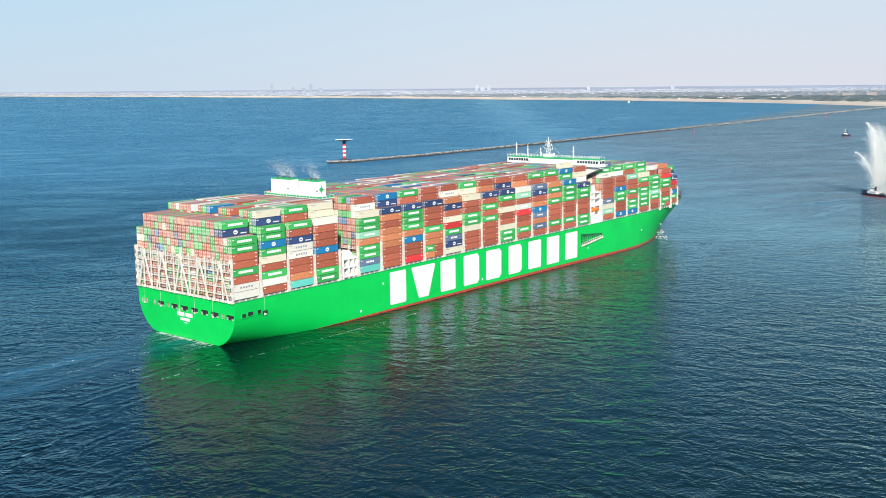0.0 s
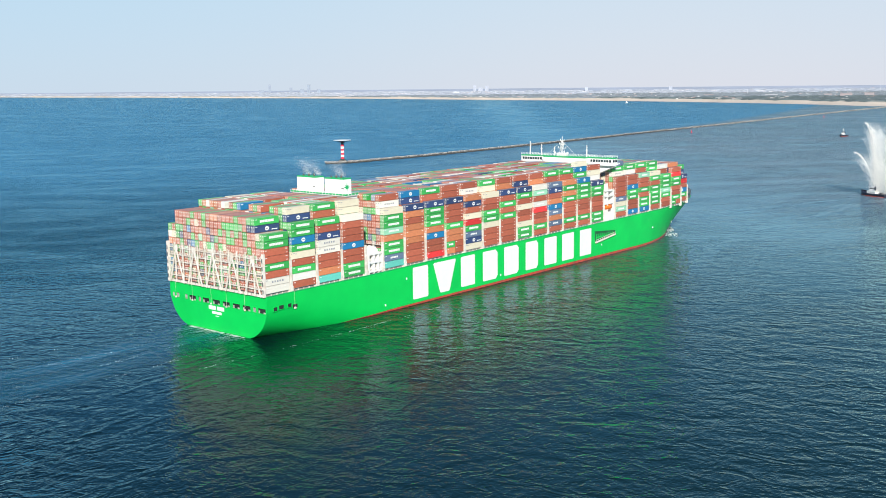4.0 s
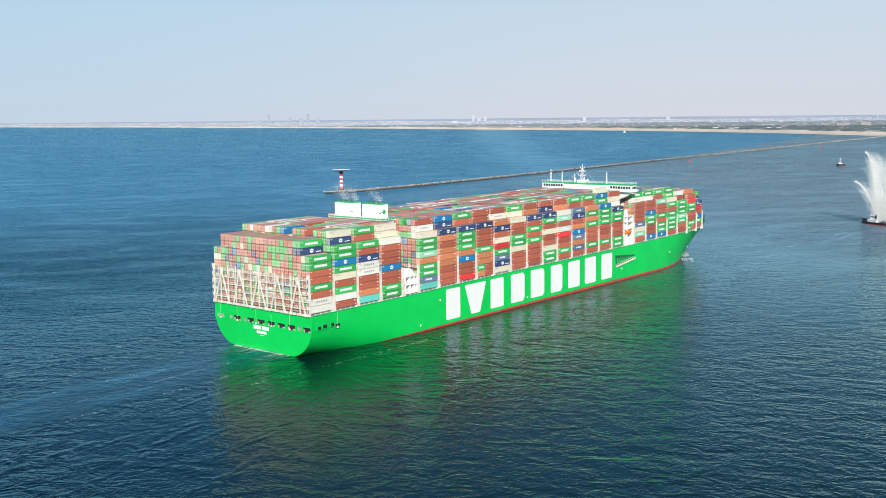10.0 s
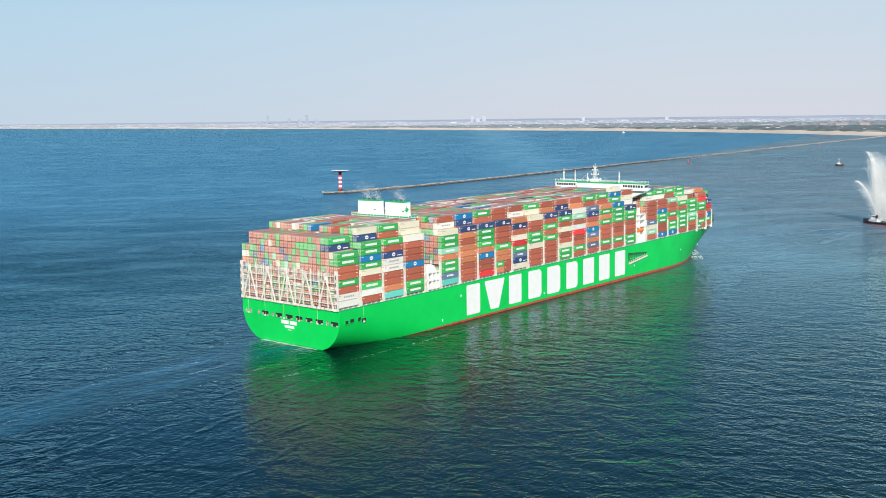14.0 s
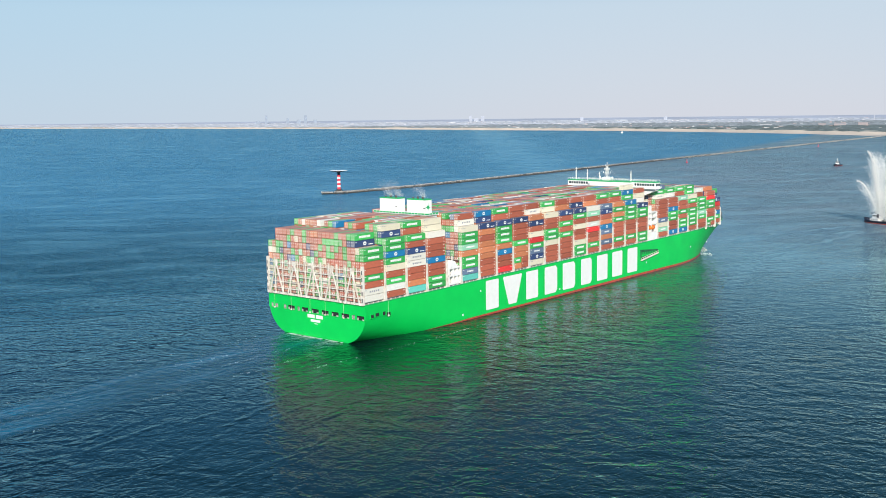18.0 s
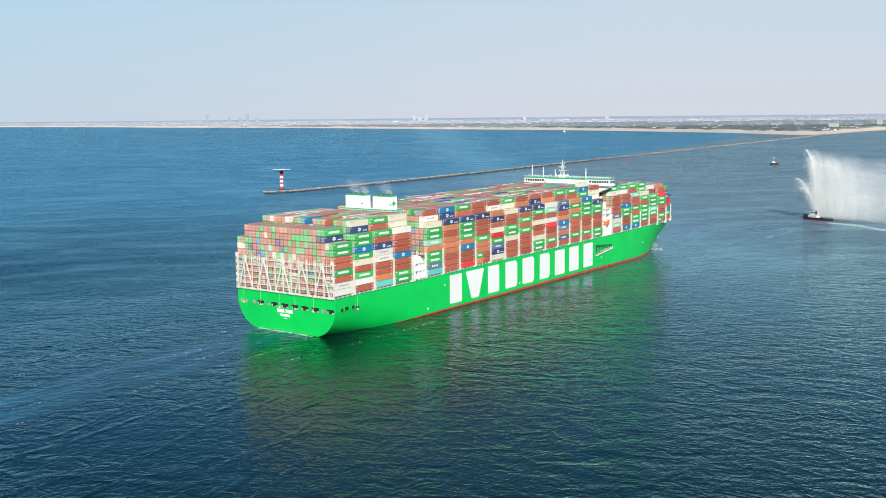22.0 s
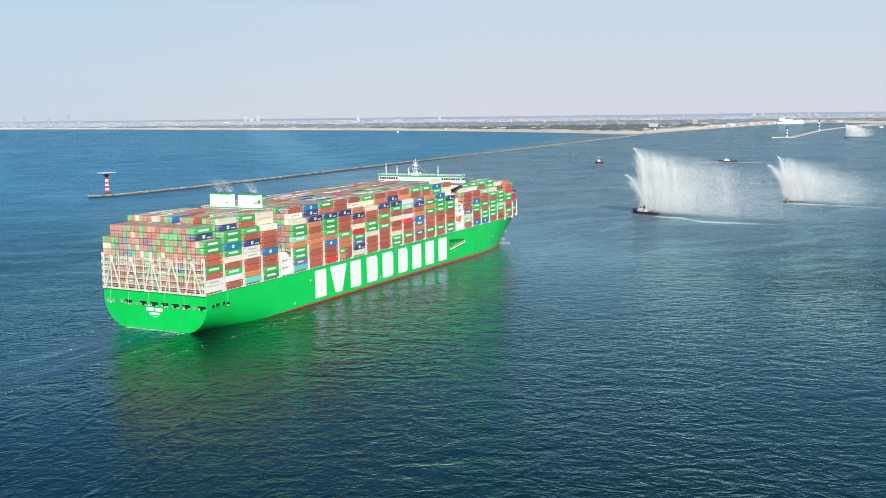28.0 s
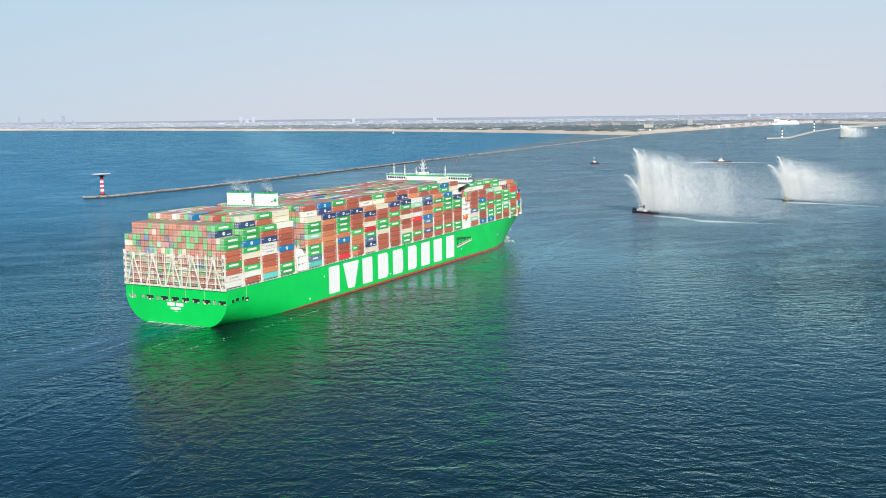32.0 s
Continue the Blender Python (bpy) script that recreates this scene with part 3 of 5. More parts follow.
    part("heaving_line", ro, STEEL, hull)
    # deck
    dk = Build()
    rows = []
    for s in STATIONS:
        x, w, z = hull_point(s, 1.0, lambda x, t: sheer(x))
        rows.append([(x, -w, z - 0.35), (x, w, z - 0.35)])
    dk.grid(rows)
    part("deck", dk, DECKP, ship, "dark steel weather deck")
    # cap rail along the deck edge
    rl = Build()
    for sgn in (-1, 1):
        prev = None
        for s in STATIONS:
            x, w, z = hull_point(s, 1.0, lambda x, t: sheer(x))
            p = (x, sgn * w, z + 0.02)
            if prev:
                rl.beam(prev, p, 0.3)
            prev = p
    part("cap_rail", rl, TRIM, hull)
    # white side marking: one plain slab for each of nine characters, the second one tapered
    spans = [(83.6, 96.9), (98.4, 115.5), (117.9, 131.5), (134.9, 149.6), (152.3, 167.5), (170.8, 184.8), (187.8, 202.1), (204.7, 219.1), (222.4, 237.0)]
    for k, (a, c) in enumerate(spans):
        for sgn in (-1, 1):
            mk = Build()
            z0 = 2.45 + 0.0052 * (a - 83)
            z1_ = z0 + 14.5
            a0, c0 = (a + 5.0, c - 5.0) if k == 1 else (a + 1.0, c - 1.8)
            a1, c1 = (a + 0.4, c - 0.4) if k == 1 else (a0, c0)
            cut = 1.6 if k in (3, 4, 5) else 0.5
            prof = [(a0 + 0.5, z0), (c0 - cut, z0), (c0, z0 + cut), (c1, z1_ - cut), (c1 - cut, z1_), (a1 + 0.5, z1_), (a1, z1_ - 0.5), (a0, z0 + 0.5)]
            inner = [(x, sgn * (HB - 0.2), z) for x, z in prof]
            outer = [(x, sgn * (HB + 0.03), z) for x, z in prof]
            mk.face(outer if sgn < 0 else outer[::-1])
            mk.grid([inner, outer] if sgn > 0 else [outer, inner], close=True)
            part("side_marking", mk, MARK, hull, "white painted slab on the green hull side")
    # name bars on the transom
    for z0, z1_, y0, y1 in ((8.6, 10.2, -4.6, -0.2), (8.6, 10.2, 0.6, 5.2), (6.9, 8.0, -2.9, 3.2), (6.0, 6.3, -1.2, 1.0)):
        nb = Build()
        nb.box(-0.04, 0.1, y0, y1, z0, z1_)
        part("name_marking", nb, MARK, hull, "white painted bars on the green transom")
    # draught marks and tug marks along the side
    for x, z in ((80.0, 12.2), (66.0, 2.6), (246.0, 6.4), (306.0, 9.5), (150.0, 3.4), (330, 10.4)):
        mk = Build()
        mk.box(x, x + 0.8, -HB - 0.03, -HB + 0.2, z, z + 1.0)
        part("tug_mark", mk, MARK, hull)
    return hull


hull = build_hull()

# ---- containers ----
CL, CW, CH, PITCH = 12.19, 2.44, 2.896, 2.52


def container_mesh(key, bars, length=CL):
    """A steel box with corner posts, rails, recessed side panels, door rods and painted bars."""
    b = Build()
    h, w = CH, CW / 2
    L = length / 2
    b.box(-L + 0.08, L - 0.08, -w + 0.035, w - 0.035, 0.13, h - 0.08, 0)
    b.box(-L + 0.22, L - 0.22, -w + 0.15, w - 0.15, h - 0.1, h - 0.05, 3)
    for sx in (-1, 1):
        for sy in (-1, 1):
            xa, xb = sorted((sx * L, sx * (L - 0.2)))
            ya, yb = sorted((sy * w, sy * (w - 0.18)))
            b.box(xa, xb, ya, yb, 0, h - 0.03, 0)
    for sy in (-1, 1):
        ya, yb = sorted((sy * w, sy * (w - 0.14)))
        b.box(-L + 0.2, L - 0.2, ya, yb, 0.11, 0.26, 0)
        b.box(-L + 0.2, L - 0.2, ya, yb, h - 0.24, h - 0.06, 0)
    n = 14 if length > 7 else 7
    for sy in (-1, 1):
        for i in range(n):
            x = -L + 0.35 + (length - 0.7) * i / n
            ya, yb = sorted((sy * (w - 0.02), sy * (w - 0.07)))
            b.box(x, x + (length - 0.7) / n * 0.55, ya, yb, 0.2, h - 0.2, 0)
    for y in (-0.85, -0.3, 0.3, 0.85):
        b.box(-L - 0.01, -L + 0.1, y - 0.03, y + 0.03, 0.15, h - 0.15, 1)
    for y in (-0.95, 0.35):
        b.box(-L - 0.005, -L + 0.1, y, y + 0.42, h - 0.9, h - 0.55, 2)
    for y in (-0.5, 0.55):
        b.box(-L - 0.02, -L + 0.1, y, y + 0.32, 0.7, 1.0, 2)
    for x0, x1, z0, z1 in bars:
        for sy in (-1, 1):
            if z1 < 0:          # a round emblem with a slit across it
                cx, cz, r = x0, 1.45, x1
                ring = [(cx + 1.25 * r * math.cos(math.pi * (i + 0.5) / 5), cz + r * math.sin(math.pi * (i + 0.5) / 5)) for i in range(10)]
                f = [(x, sy * (w + 0.012), z) for x, z in ring]
                b.face(f if sy < 0 else f[::-1], 2)
                ya, yb = sorted((sy * (w + 0.02), sy * (w - 0.05)))
                b.box(cx - 0.75 * r, cx + 0.75 * r, ya, yb, cz - 0.16, cz + 0.12, 0)
                continue
            ya, yb = sorted((sy * (w + 0.015), sy * (w - 0.05)))
            b.box(x0, x1, ya, yb, z0, z1, 2)
    b.box(-L + 0.35, -L + 1.3, -w - 0.01, -w + 0.05, h - 0.75, h - 0.5, 2)
    return b.mesh("container", [CMAT[key], DOORS, MARK, ROOFS[key]])


def name_bars(x0, x1, z0, z1, count, gap=0.13):
    """A row of upright painted bars, standing for a word on the container's side."""
    w = (x1 - x0 + gap) / count
    return [(x0 + w * i, x0 + w * (i + 1) - gap, z0 + (0.06 if i % 2 else 0.0), z1) for i in range(count)]


EMBLEM = (0.0, 0.85, 0.0, -1.0)
BARS = {"g": name_bars(-3.4, 3.5, 1.0, 1.98, 9, 0.1), "m": name_bars(-3.2, 3.2, 1.05, 1.9, 9), "n": [EMBLEM] + name_bars(2.4, 5.2, 0.65, 1.05, 5, 0.1), "b": [EMBLEM], "s": name_bars(-2.4, 2.2, 1.05, 1.85, 5, 0.2), "c": [(-4.4, -3.6, 1.9, 2.15)], "w": [(3.0, 4.4, 1.9, 2.1)], "k": name_bars(-3.0, 3.0, 1.1, 1.8, 6, 0.2), "r": [(4.6, 5.5, 2.0, 2.3), (4.9, 5.5, 0.5, 0.75)], "o": [(4.4, 5.4, 1.95, 2.25)], "R": [(4.6, 5.5, 2.0, 2.3)]}
GREY_BARS = mat("grey_marking_paint", (0.27, 0.28, 0.31), rough=0.6)
CMESH = {k: container_mesh(k, BARS.get(k, [])) for k in CRATES}
CMESH["C"] = container_mesh("w", name_bars(-2.9, 3.0, 1.1, 1.85, 5, 0.5))
CMESH["C"].materials[2] = GREY_BARS
CMESH["c"].materials[2] = GREY_BARS
CMESH["k"].materials[2] = MARK
SHORT = {k: container_mesh(k, [(-1.6, 1.6, 1.1, 1.9)] if k == "g" else [], 5.95) for k in "gro"}

# bay: first x, columns, tiers on deck, outer stack from the bottom, step containers (from below) on the starboard side
BAYS = [
    (0.2, 24, 10, "wCrgrrgg", "ng", 2), (14.25, 24, 11, "rkgrcgbgg", "nc", 1), (28.3, 24, 11, "torrCCnrg", "rg", 1), (42.35, 24, 11, "ggrrbrrrw", "cc", 1),
    (67.2, 24, 11, "tsggomggc", "Cr", 1), (81.3, 24, 11, "rrroooron", "nb", 1), (95.4, 24, 11, "Rrrbogggn", "rg", 1), (109.5, 24, 11, "XYoogrrrn", "rr", 1),
    (123.6, 24, 11, "cnsgRcrno", "Cr", 1), (137.7, 24, 11, "rrrcggrrc", "cg", 1), (151.8, 24, 11, "rrrrgrgrn", "or", 1), (165.9, 24, 11, "ggcrrcrgn", "nr", 1),
    (180.0, 24, 11, "rgrrRkrmw", "or", 1), (194.1, 24, 11, "rsosborns", "rg", 1), (208.2, 24, 11, "rgrrrgogo", "rg", 1), (222.3, 24, 11, "rgrrrgggb", "gbc", 1),
    (236.4, 24, 11, "ggrrrggn", "wcr", 1),
    (262.6, 24, 11, "rmcsrrrr", "Cgs", 1), (276.2, 24, 10, "brrggbrr", "kg", 1), (289.9, 24, 10, "bggrgrrm", "rg", 1), (303.5, 24, 10, "rggggrgc", "gg", 1),
    (317.2, 24, 9, "rrgmggg", "rk", 1), (330.8, 24, 9, "YgrrggRr", "o", 1), (344.5, 22, 8, "rgbrRn", "ng", 1),
]
RNG = random.Random(7)
MIX = "rrrrrrrrrrggggggooccwnbsk"
STERN = "rrrrrrrrrrrrrrgggggggooccwnbm"


def bay_base(x):
    return sheer(x + 6) + 0.95


def build_bay(i, x0, cols, tiers, outer, step, wide):
    z0 = bay_base(x0)
    first = (24 - cols) // 2
    heights = []
    for c in range(cols):
        hgt = tiers
        edge = min(c, cols - 1 - c)
        if edge < wide:
            hgt = len(outer)
        elif i not in (0,) and RNG.random() < 0.1 and edge > 2:
            hgt -= 1
        heights.append(hgt)
    heights[wide] = max(len(outer) + len(step), tiers) if i else tiers
    rest = Build()
    singles = []
    for c in range(cols):
        y = -30.24 + PITCH * (first + c + 0.5)
        for k in range(heights[c]):
            top = k >= heights[c] - 1
            on_side = c == 0 or (c == wide and k >= len(outer))
            aft = (i == 0) or (i in (4, 17) and c < 8) or (k >= 8 and c < 14 and i in (1, 2, 3))
            if i > 0 and c > 0 and not aft and not top and not on_side:
                if k >= heights[c] - 3 or c < 3:
                    rest.box(x0 + 0.05, x0 + CL - 0.05, y - 1.2, y + 1.2, z0 + CH * k + 0.04, z0 + CH * (k + 1))
                continue
            if c == 0:
                key = outer[k]
            elif c < wide and i == 0:
                key = RNG.choice("rgrcgr") if k < 7 else "c"
            elif on_side and c == wide:
                key = step[min(k - len(outer), len(step) - 1)]
            else:
                key = RNG.choice(STERN if i == 0 else MIX)
            singles.append((key, y, z0 + CH * k))
    if not rest.f:
        rest.box(x0 + 0.3, x0 + CL - 0.3, -28, 28, z0, z0 + 0.2)
    bay = part("container_bay", rest, CARGO, ship, "close-packed block of stacked steel containers in mixed colours")
    tagged(bay, kind="stuff")
    for key, y, z in singles:
        if key in "XY":
            for k2, dx in (("o" if key == "X" else "g", 3.0), ("r", 9.2)):
                part("container", SHORT[k2], None, bay, m=pose(x0 + dx, y, z))
            continue
        part("container", CMESH[key], None, bay, m=pose(x0 + CL / 2, y, z))
    return bay


for i, row in enumerate(BAYS):
    build_bay(i, *row)


# ---- lashing bridges, coaming ----
def lashing_bridge(x, half_w, z0, tall):
    b = Build()
    n = max(4, int(half_w * 2 / 5.04))
    for i in range(n + 1):
        y = -half_w + 2 * half_w * i / n
        w = 0.85 if i in (0, n) else 0.3
        b.box(x - 0.46, x + 0.46, y - w / 2, y + w / 2, z0 - 1, z0 + tall)
        if i in (0, n):
            b.box(x - 0.88, x + 0.88, y - 0.46, y + 0.46, z0 - 1, z0 + 2.0)
            b.box(x - 0.66, x + 0.66, y - 0.44, y + 0.44, z0 + 2.0, z0 + 4.4)
    for k in range(1, int(tall / 2.9) + 1):
        z = z0 + 2.9 * k
        b.box(x - 0.5, x + 0.5, -half_w, half_w, z - 0.18, z)
        b.beam((x - 0.5, -half_w, z + 1), (x - 0.5, half_w, z + 1), 0.09)
    return part("lashing_bridge", b, STEEL, ship, "pale steel lashing bridge between container bays")


def coaming(x0, w):
    b = Build()
    z = sheer(x0 + 6)
    b.box(x0 - 0.4, x0 + CL + 0.4, -w + 1.4, w - 1.4, z - 0.4, z + 0.5, 0)
    for sgn in (-1, 1):
        for k in range(5):
            x = x0 + 0.3 + k * (CL - 0.6) / 4
            ya, yb = sorted((sgn * (w - 0.6), sgn * (w - 1.6)))
            b.box(x - 0.25, x + 0.25, ya, yb, z - 0.4, z + 0.93, 1)
        ya, yb = sorted((sgn * (w - 0.5), sgn * (w - 1.5)))
        b.box(x0, x0 + CL, ya, yb, z + 0.72, z + 0.92, 1)
        ya, yb = sorted((sgn * (w - 0.75), sgn * (w - 1.3)))
        b.box(x0 - 0.6, x0 + CL + 0.6, ya, yb, z - 0.4, z + 0.42, 0)
    return part("hatch_coaming", b, [COAM, STEEL], ship)


for i, (x0, cols, *rest_) in enumerate(BAYS):
    w = PITCH * cols / 2
    coaming(x0, w)
    gx = x0 + CL + 0.93
    if i not in (3, 16):
        lashing_bridge(gx, w - 0.3, sheer(gx), 13.0 if i < 17 else 11.0)
    if i in (4, 17):
        lashing_bridge(x0 - 0.95, w - 0.3, sheer(x0), 13.0)
    if i == 3:
        lashing_bridge(gx + 0.05, w - 0.3, sheer(gx), 13.0)


# ---- stern lashing frame ----
def stern_frame():
    z0, top = 17.6, 33.2
    b = Build()
    for k in range(13):
        y = -29.9 + 59.8 * k / 12
        b.box(-0.9, -0.5, y - 0.2, y + 0.2, z0, top + 1.0)
    for z in (20.5, 23.4, 26.3, 29.2, 32.1):
        b.box(-0.85, -0.1, -30.2, 30.2, z - 0.16, z + 0.16)
        b.beam((-0.9, -30.2, z + 1.1), (-0.9, 30.2, z + 1.1), 0.1)
    for k in range(24):
        y = -30.24 + PITCH * (k + 0.5)
        b.box(-0.7, -0.45, y - 0.95, y + 0.95, z0, z0 + 0.95)
    ob = part("stern_lashing_frame", b, STEEL, ship, "pale steel lashing lattice across the stern")
    for k in range(5):
        y = -24.0 + 12.0 * k
        v = Build()
        v.beam((-1.0, y - 4.6, z0), (-1.0, y, top - 1.2), 0.46)
        v.beam((-1.0, y + 4.6, z0), (-1.0, y, top - 1.2), 0.46)
        v.box(-1.15, -0.85, y - 0.95, y + 0.95, top - 2.0, top)
        part("brace", v, STEEL, ob)
    for y in (-30.0, 30.0):
        v = Build()
        v.box(-1.0, 0.1, y - 0.5, y + 0.5, z0, top + 1.2)
        for z in range(19, 33, 3):
            v.box(-1.1, -0.95, y - 0.28, y + 0.28, z, z + 1.6, 1)
        part("corner_post", v, [STEEL, DECKP], ob)
    for k in range(24):
        y = -30.24 + PITCH * (k + 0.5)
        v = Build()
        v.box(-0.75, -0.45, y - 0.07, y + 0.07, 29.2, top + 0.4)
        part("guide_post", v, STEEL, ob)


stern_frame()


# ---- funnel casing ----
def funnels():
    b = Build()
    b.box(57.0, 65.6, -11.0, 16.0, 17.6, 50.6)
    b.box(57.0, 64.2, -17.4, -11.0, 47.6, 50.6)
    case = part("funnel_casing", b, WHITE, ship, "white funnel casing house rising between the container bays")
    d = Build()
    d.box(56.2, 64.6, -18.2, 16.4, 50.6, 51.0)
    part("casing_deck", d, WHITE, case)
    r = Build()
    for z in (51.5, 52.0):
        r.beam((56.3, -18.1, z), (56.3, 16.3, z), 0.12)
        r.beam((56.3, -18.1, z), (64.5, -18.1, z), 0.12)
    for k in range(28):
        y = -18.1 + 34.4 * k / 27
        r.box(56.24, 56.36, y - 0.06, y + 0.06, 51.0, 52.1)
    part("guard_rail", r, WHITE, case)
    kick = Build()
    for k in range(17):
        kick.box(56.1, 56.2, -18.2 + 2.04 * k, -16.6 + 2.04 * k, 50.95, 51.6)
    for k in range(4):
        kick.box(56.1 + 2.1 * k, 57.7 + 2.1 * k, -18.3, -18.2, 50.95, 51.6)
    part("green_toe_board", kick, TRIM, case)
    for y0, y1, x0, mark in ((1.7, 13.6, 57.8, False), (-15.4, -4.3, 57.6, True)):
        f = Build()
        f.box(x0, x0 + 5.1, y0, y1, 51.0, 57.6)
        f.box(x0 - 0.05, x0 + 5.15, y0 - 0.05, y1 + 0.05, 57.6, 58.1, 1)
        fn = part("funnel", f, [WHITE, TRIM], case, "white funnel block with a green top band")
        for k in range(5):
            p = Build()
            y = y0 + 2.4 + (y1 - y0 - 5) * k / 4
            p.lathe(x0 + 1.6 + 1.6 * (k % 2), y, [(0.4, 57.8), (0.4, 58.8 + 0.25 * (k % 2)), (0.3, 58.9 + 0.25 * (k % 2))], 12)
            part("exhaust_pipe", p, SOOT, fn)
        if mark:
            s = Build()
            cx, cz, yf = x0 + 2.5, 54.2, y0 - 0.04
            for k in range(8):
                a, r0 = math.pi * k / 4, 2.1 if k % 2 == 0 else 1.4
                s.face([(cx, yf, cz)] + [(cx + math.sin(a + d) * q, yf, cz + math.cos(a + d) * q) for d, q in ((-0.4, 0.75), (0, r0), (0.4, 0.75))])
            part("green_emblem", s, TRIM, fn, "plain green emblem on the white funnel")
        dr = Build()
        dr.box(x0 - 0.08, x0 + 0.05, y1 - 11.5, y1 - 10.3, 53.6, 54.0)
        part("vent_grille", dr, DECKP, fn)
    # white stair tower at the ship's side: posts, landings and a hipped head
    for sgn in (-1, 1):
        ya, yb = sorted((sgn * 30.2, sgn * 27.4))
        for x in (57.2, 60.4, 63.2, 65.4):
            t = Build()
            t.box(x, x + 0.5, ya, yb, 17.6, 26.0)
            part("stair_tower_post", t, WHITE, case)
        for z in (18.6, 22.4, 26.0):
            t = Build()
            t.box(57.2, 65.9, ya + 0.03, yb - 0.03, z, z + 0.7)
            part("stair_tower_landing", t, WHITE, case)
        for z in (19.3, 23.1):
            t = Build()
            t.beam((58.0, sgn * 28.8, z), (65.0, sgn * 28.8, z + 3.0), 0.5)
            part("stair_flight", t, STEEL, case)
        t = Build()
        prof = [(57.2, 26.7), (63.4, 26.7), (61.6, 29.4), (59.8, 30.0)]
        near, far = [(x, yb, z) for x, z in prof], [(x, ya, z) for x, z in prof]
        t.face(near[::-1])
        t.face(far)
        t.grid([near, far], close=True)
        part("stair_tower_head", t, WHITE, case, "white hipped head of the stair tower")
    dk = Build()
    dk.box(55.2, 56.6, -26.6, -25.0, 31, 38)
    part("dark_ventilator", dk, DARK, case)


funnels()


# ---- bridge house ----
def bridge_house():
    b = Build()
    b.box(250.2, 260.6, -15.0, 15.0, 18.5, 50.8)
    house = part("accommodation", b, WHITE, ship, "white accommodation block with the bridge on top")
    w = Build()
    w.box(256.8, 262.4, -30.9, 32.2, 51.2, 54.6)
    w.box(253.6, 257.2, -15.0, 14.0, 51.2, 54.6)
    w.box(255.6, 263.0, -31.3, 32.6, 50.8, 51.2)
    wh = part("wheelhouse", w, WHITE, house, "white wheelhouse running the full beam")
    g = Build()
    g.box(256.7, 262.5, -31.0, 32.3, 54.6, 55.15)
    g.box(253.5, 256.7, -15.1, 14.1, 54.6, 55.15)
    part("green_roof_band", g, TRIM, wh)
    r = Build()
    for x in (256.8, 262.4):
        for z in (55.7, 56.2):
            r.beam((x, -30.9, z), (x, 32.2, z), 0.11)
        for k in range(30):
            y = -30.9 + 63.1 * k / 29
            r.box(x - 0.06, x + 0.06, y - 0.06, y + 0.06, 55.1, 56.3)
    part("roof_rail", r, WHITE, wh)
    for y0, y1, n in ((17.0, 31.4, 8), (-30.2, -16.2, 8)):
        for k in range(n):
            a = y0 + (y1 - y0) * k / n
            p = Build()
            p.box(256.72, 256.9, a + 0.25, a + (y1 - y0) / n - 0.25, 52.6, 54.0)
            part("window_pane", p, GLASS, wh)
    for k in range(3):
        p = Build()
        p.box(257.4 + 1.7 * k, 258.7 + 1.7 * k, -30.98, -30.8, 52.6, 54.0)
        part("window_pane", p, GLASS, wh)
    for sgn in (-1, 1):
        br = Build()
        prof = [(15.0, 50.8), (30.6, 50.8), (30.6, 49.9), (20.0, 45.4), (15.0, 45.0)]
        br.face([(257.4, sgn * y, z) for y, z in (prof if sgn > 0 else prof[::-1])])
        br.face([(261.9, sgn * y, z) for y, z in (prof[::-1] if sgn > 0 else prof)])
        for (y0, z0), (y1, z1) in zip(prof[1:], prof[2:]):
            q = [(257.4, sgn * y0, z0), (261.9, sgn * y0, z0), (261.9, sgn * y1, z1), (257.4, sgn * y1, z1)]
            br.face(q if sgn > 0 else q[::-1])
        part("wing_bracket", br, WHITE, house)
    for x, y, z1, wide in ((259, 4.4, 66.0, True), (257, 17.6, 62.0, False), (257, -13.8, 62.0, False), (258, 9.2, 60.5, False), (261, 28.5, 63.0, False)):
        mst = Build()
        if wide:
            mst.box(x - 1.8, x + 1.8, y - 2.6, y + 2.6, 55.1, 57.0)
            for s in (-1, 1):
                for e in (-1, 1):
                    mst.beam((x + e * 0.9, y + s * 1.1, 57.0), (x + e * 0.25, y + s * 0.3, z1 - 2.0), 0.2)
                for k in range(4):
                    z = 57.0 + 1.75 * k
                    mst.beam((x + s * (0.9 - 0.16 * k), y - (1.1 - 0.2 * k), z), (x + s * (0.74 - 0.16 * k), y + 0.9 - 0.2 * k, z + 1.75), 0.12)
            mst.box(x - 0.12, x + 0.12, y - 0.12, y + 0.12, z1 - 2.2, z1 + 0.6)
            for z, r in ((59.6, 2.6), (61.8, 1.9), (64.0, 1.3)):
                mst.box(x - 0.5, x + 0.5, y - r, y + r, z, z + 0.16)
                for e in (-1, 1):
                    mst.box(x - 0.1, x + 0.1, y + e * r - 0.1, y + e * r + 0.1, z, z + 1.1)
            mst.beam((x - 0.8, y - 1.7, 62.6), (x - 0.8, y + 1.7, 62.6), 0.3)
            mst.beam((x, y - 0.2, z1 - 2.2), (x - 1.0, y - 10.5, 55.4), 0.06)
            mst.beam((x, y + 0.2, z1 - 2.2), (x - 1.0, y + 10.5, 55.4), 0.06)
        else:
            mst.box(x - 0.24, x + 0.24, y - 0.24, y + 0.24, 55.1, z1 - 2)
            mst.box(x - 0.12, x + 0.12, y - 0.12, y + 0.12, z1 - 2, z1)
            mst.box(x - 0.45, x + 0.45, y - 0.7, y + 0.7, z1 - 3.0, z1 - 2.85)
            mst.box(x - 0.35, x + 0.35, y - 0.5, y + 0.5, z1 - 1.3, z1 - 1.15)
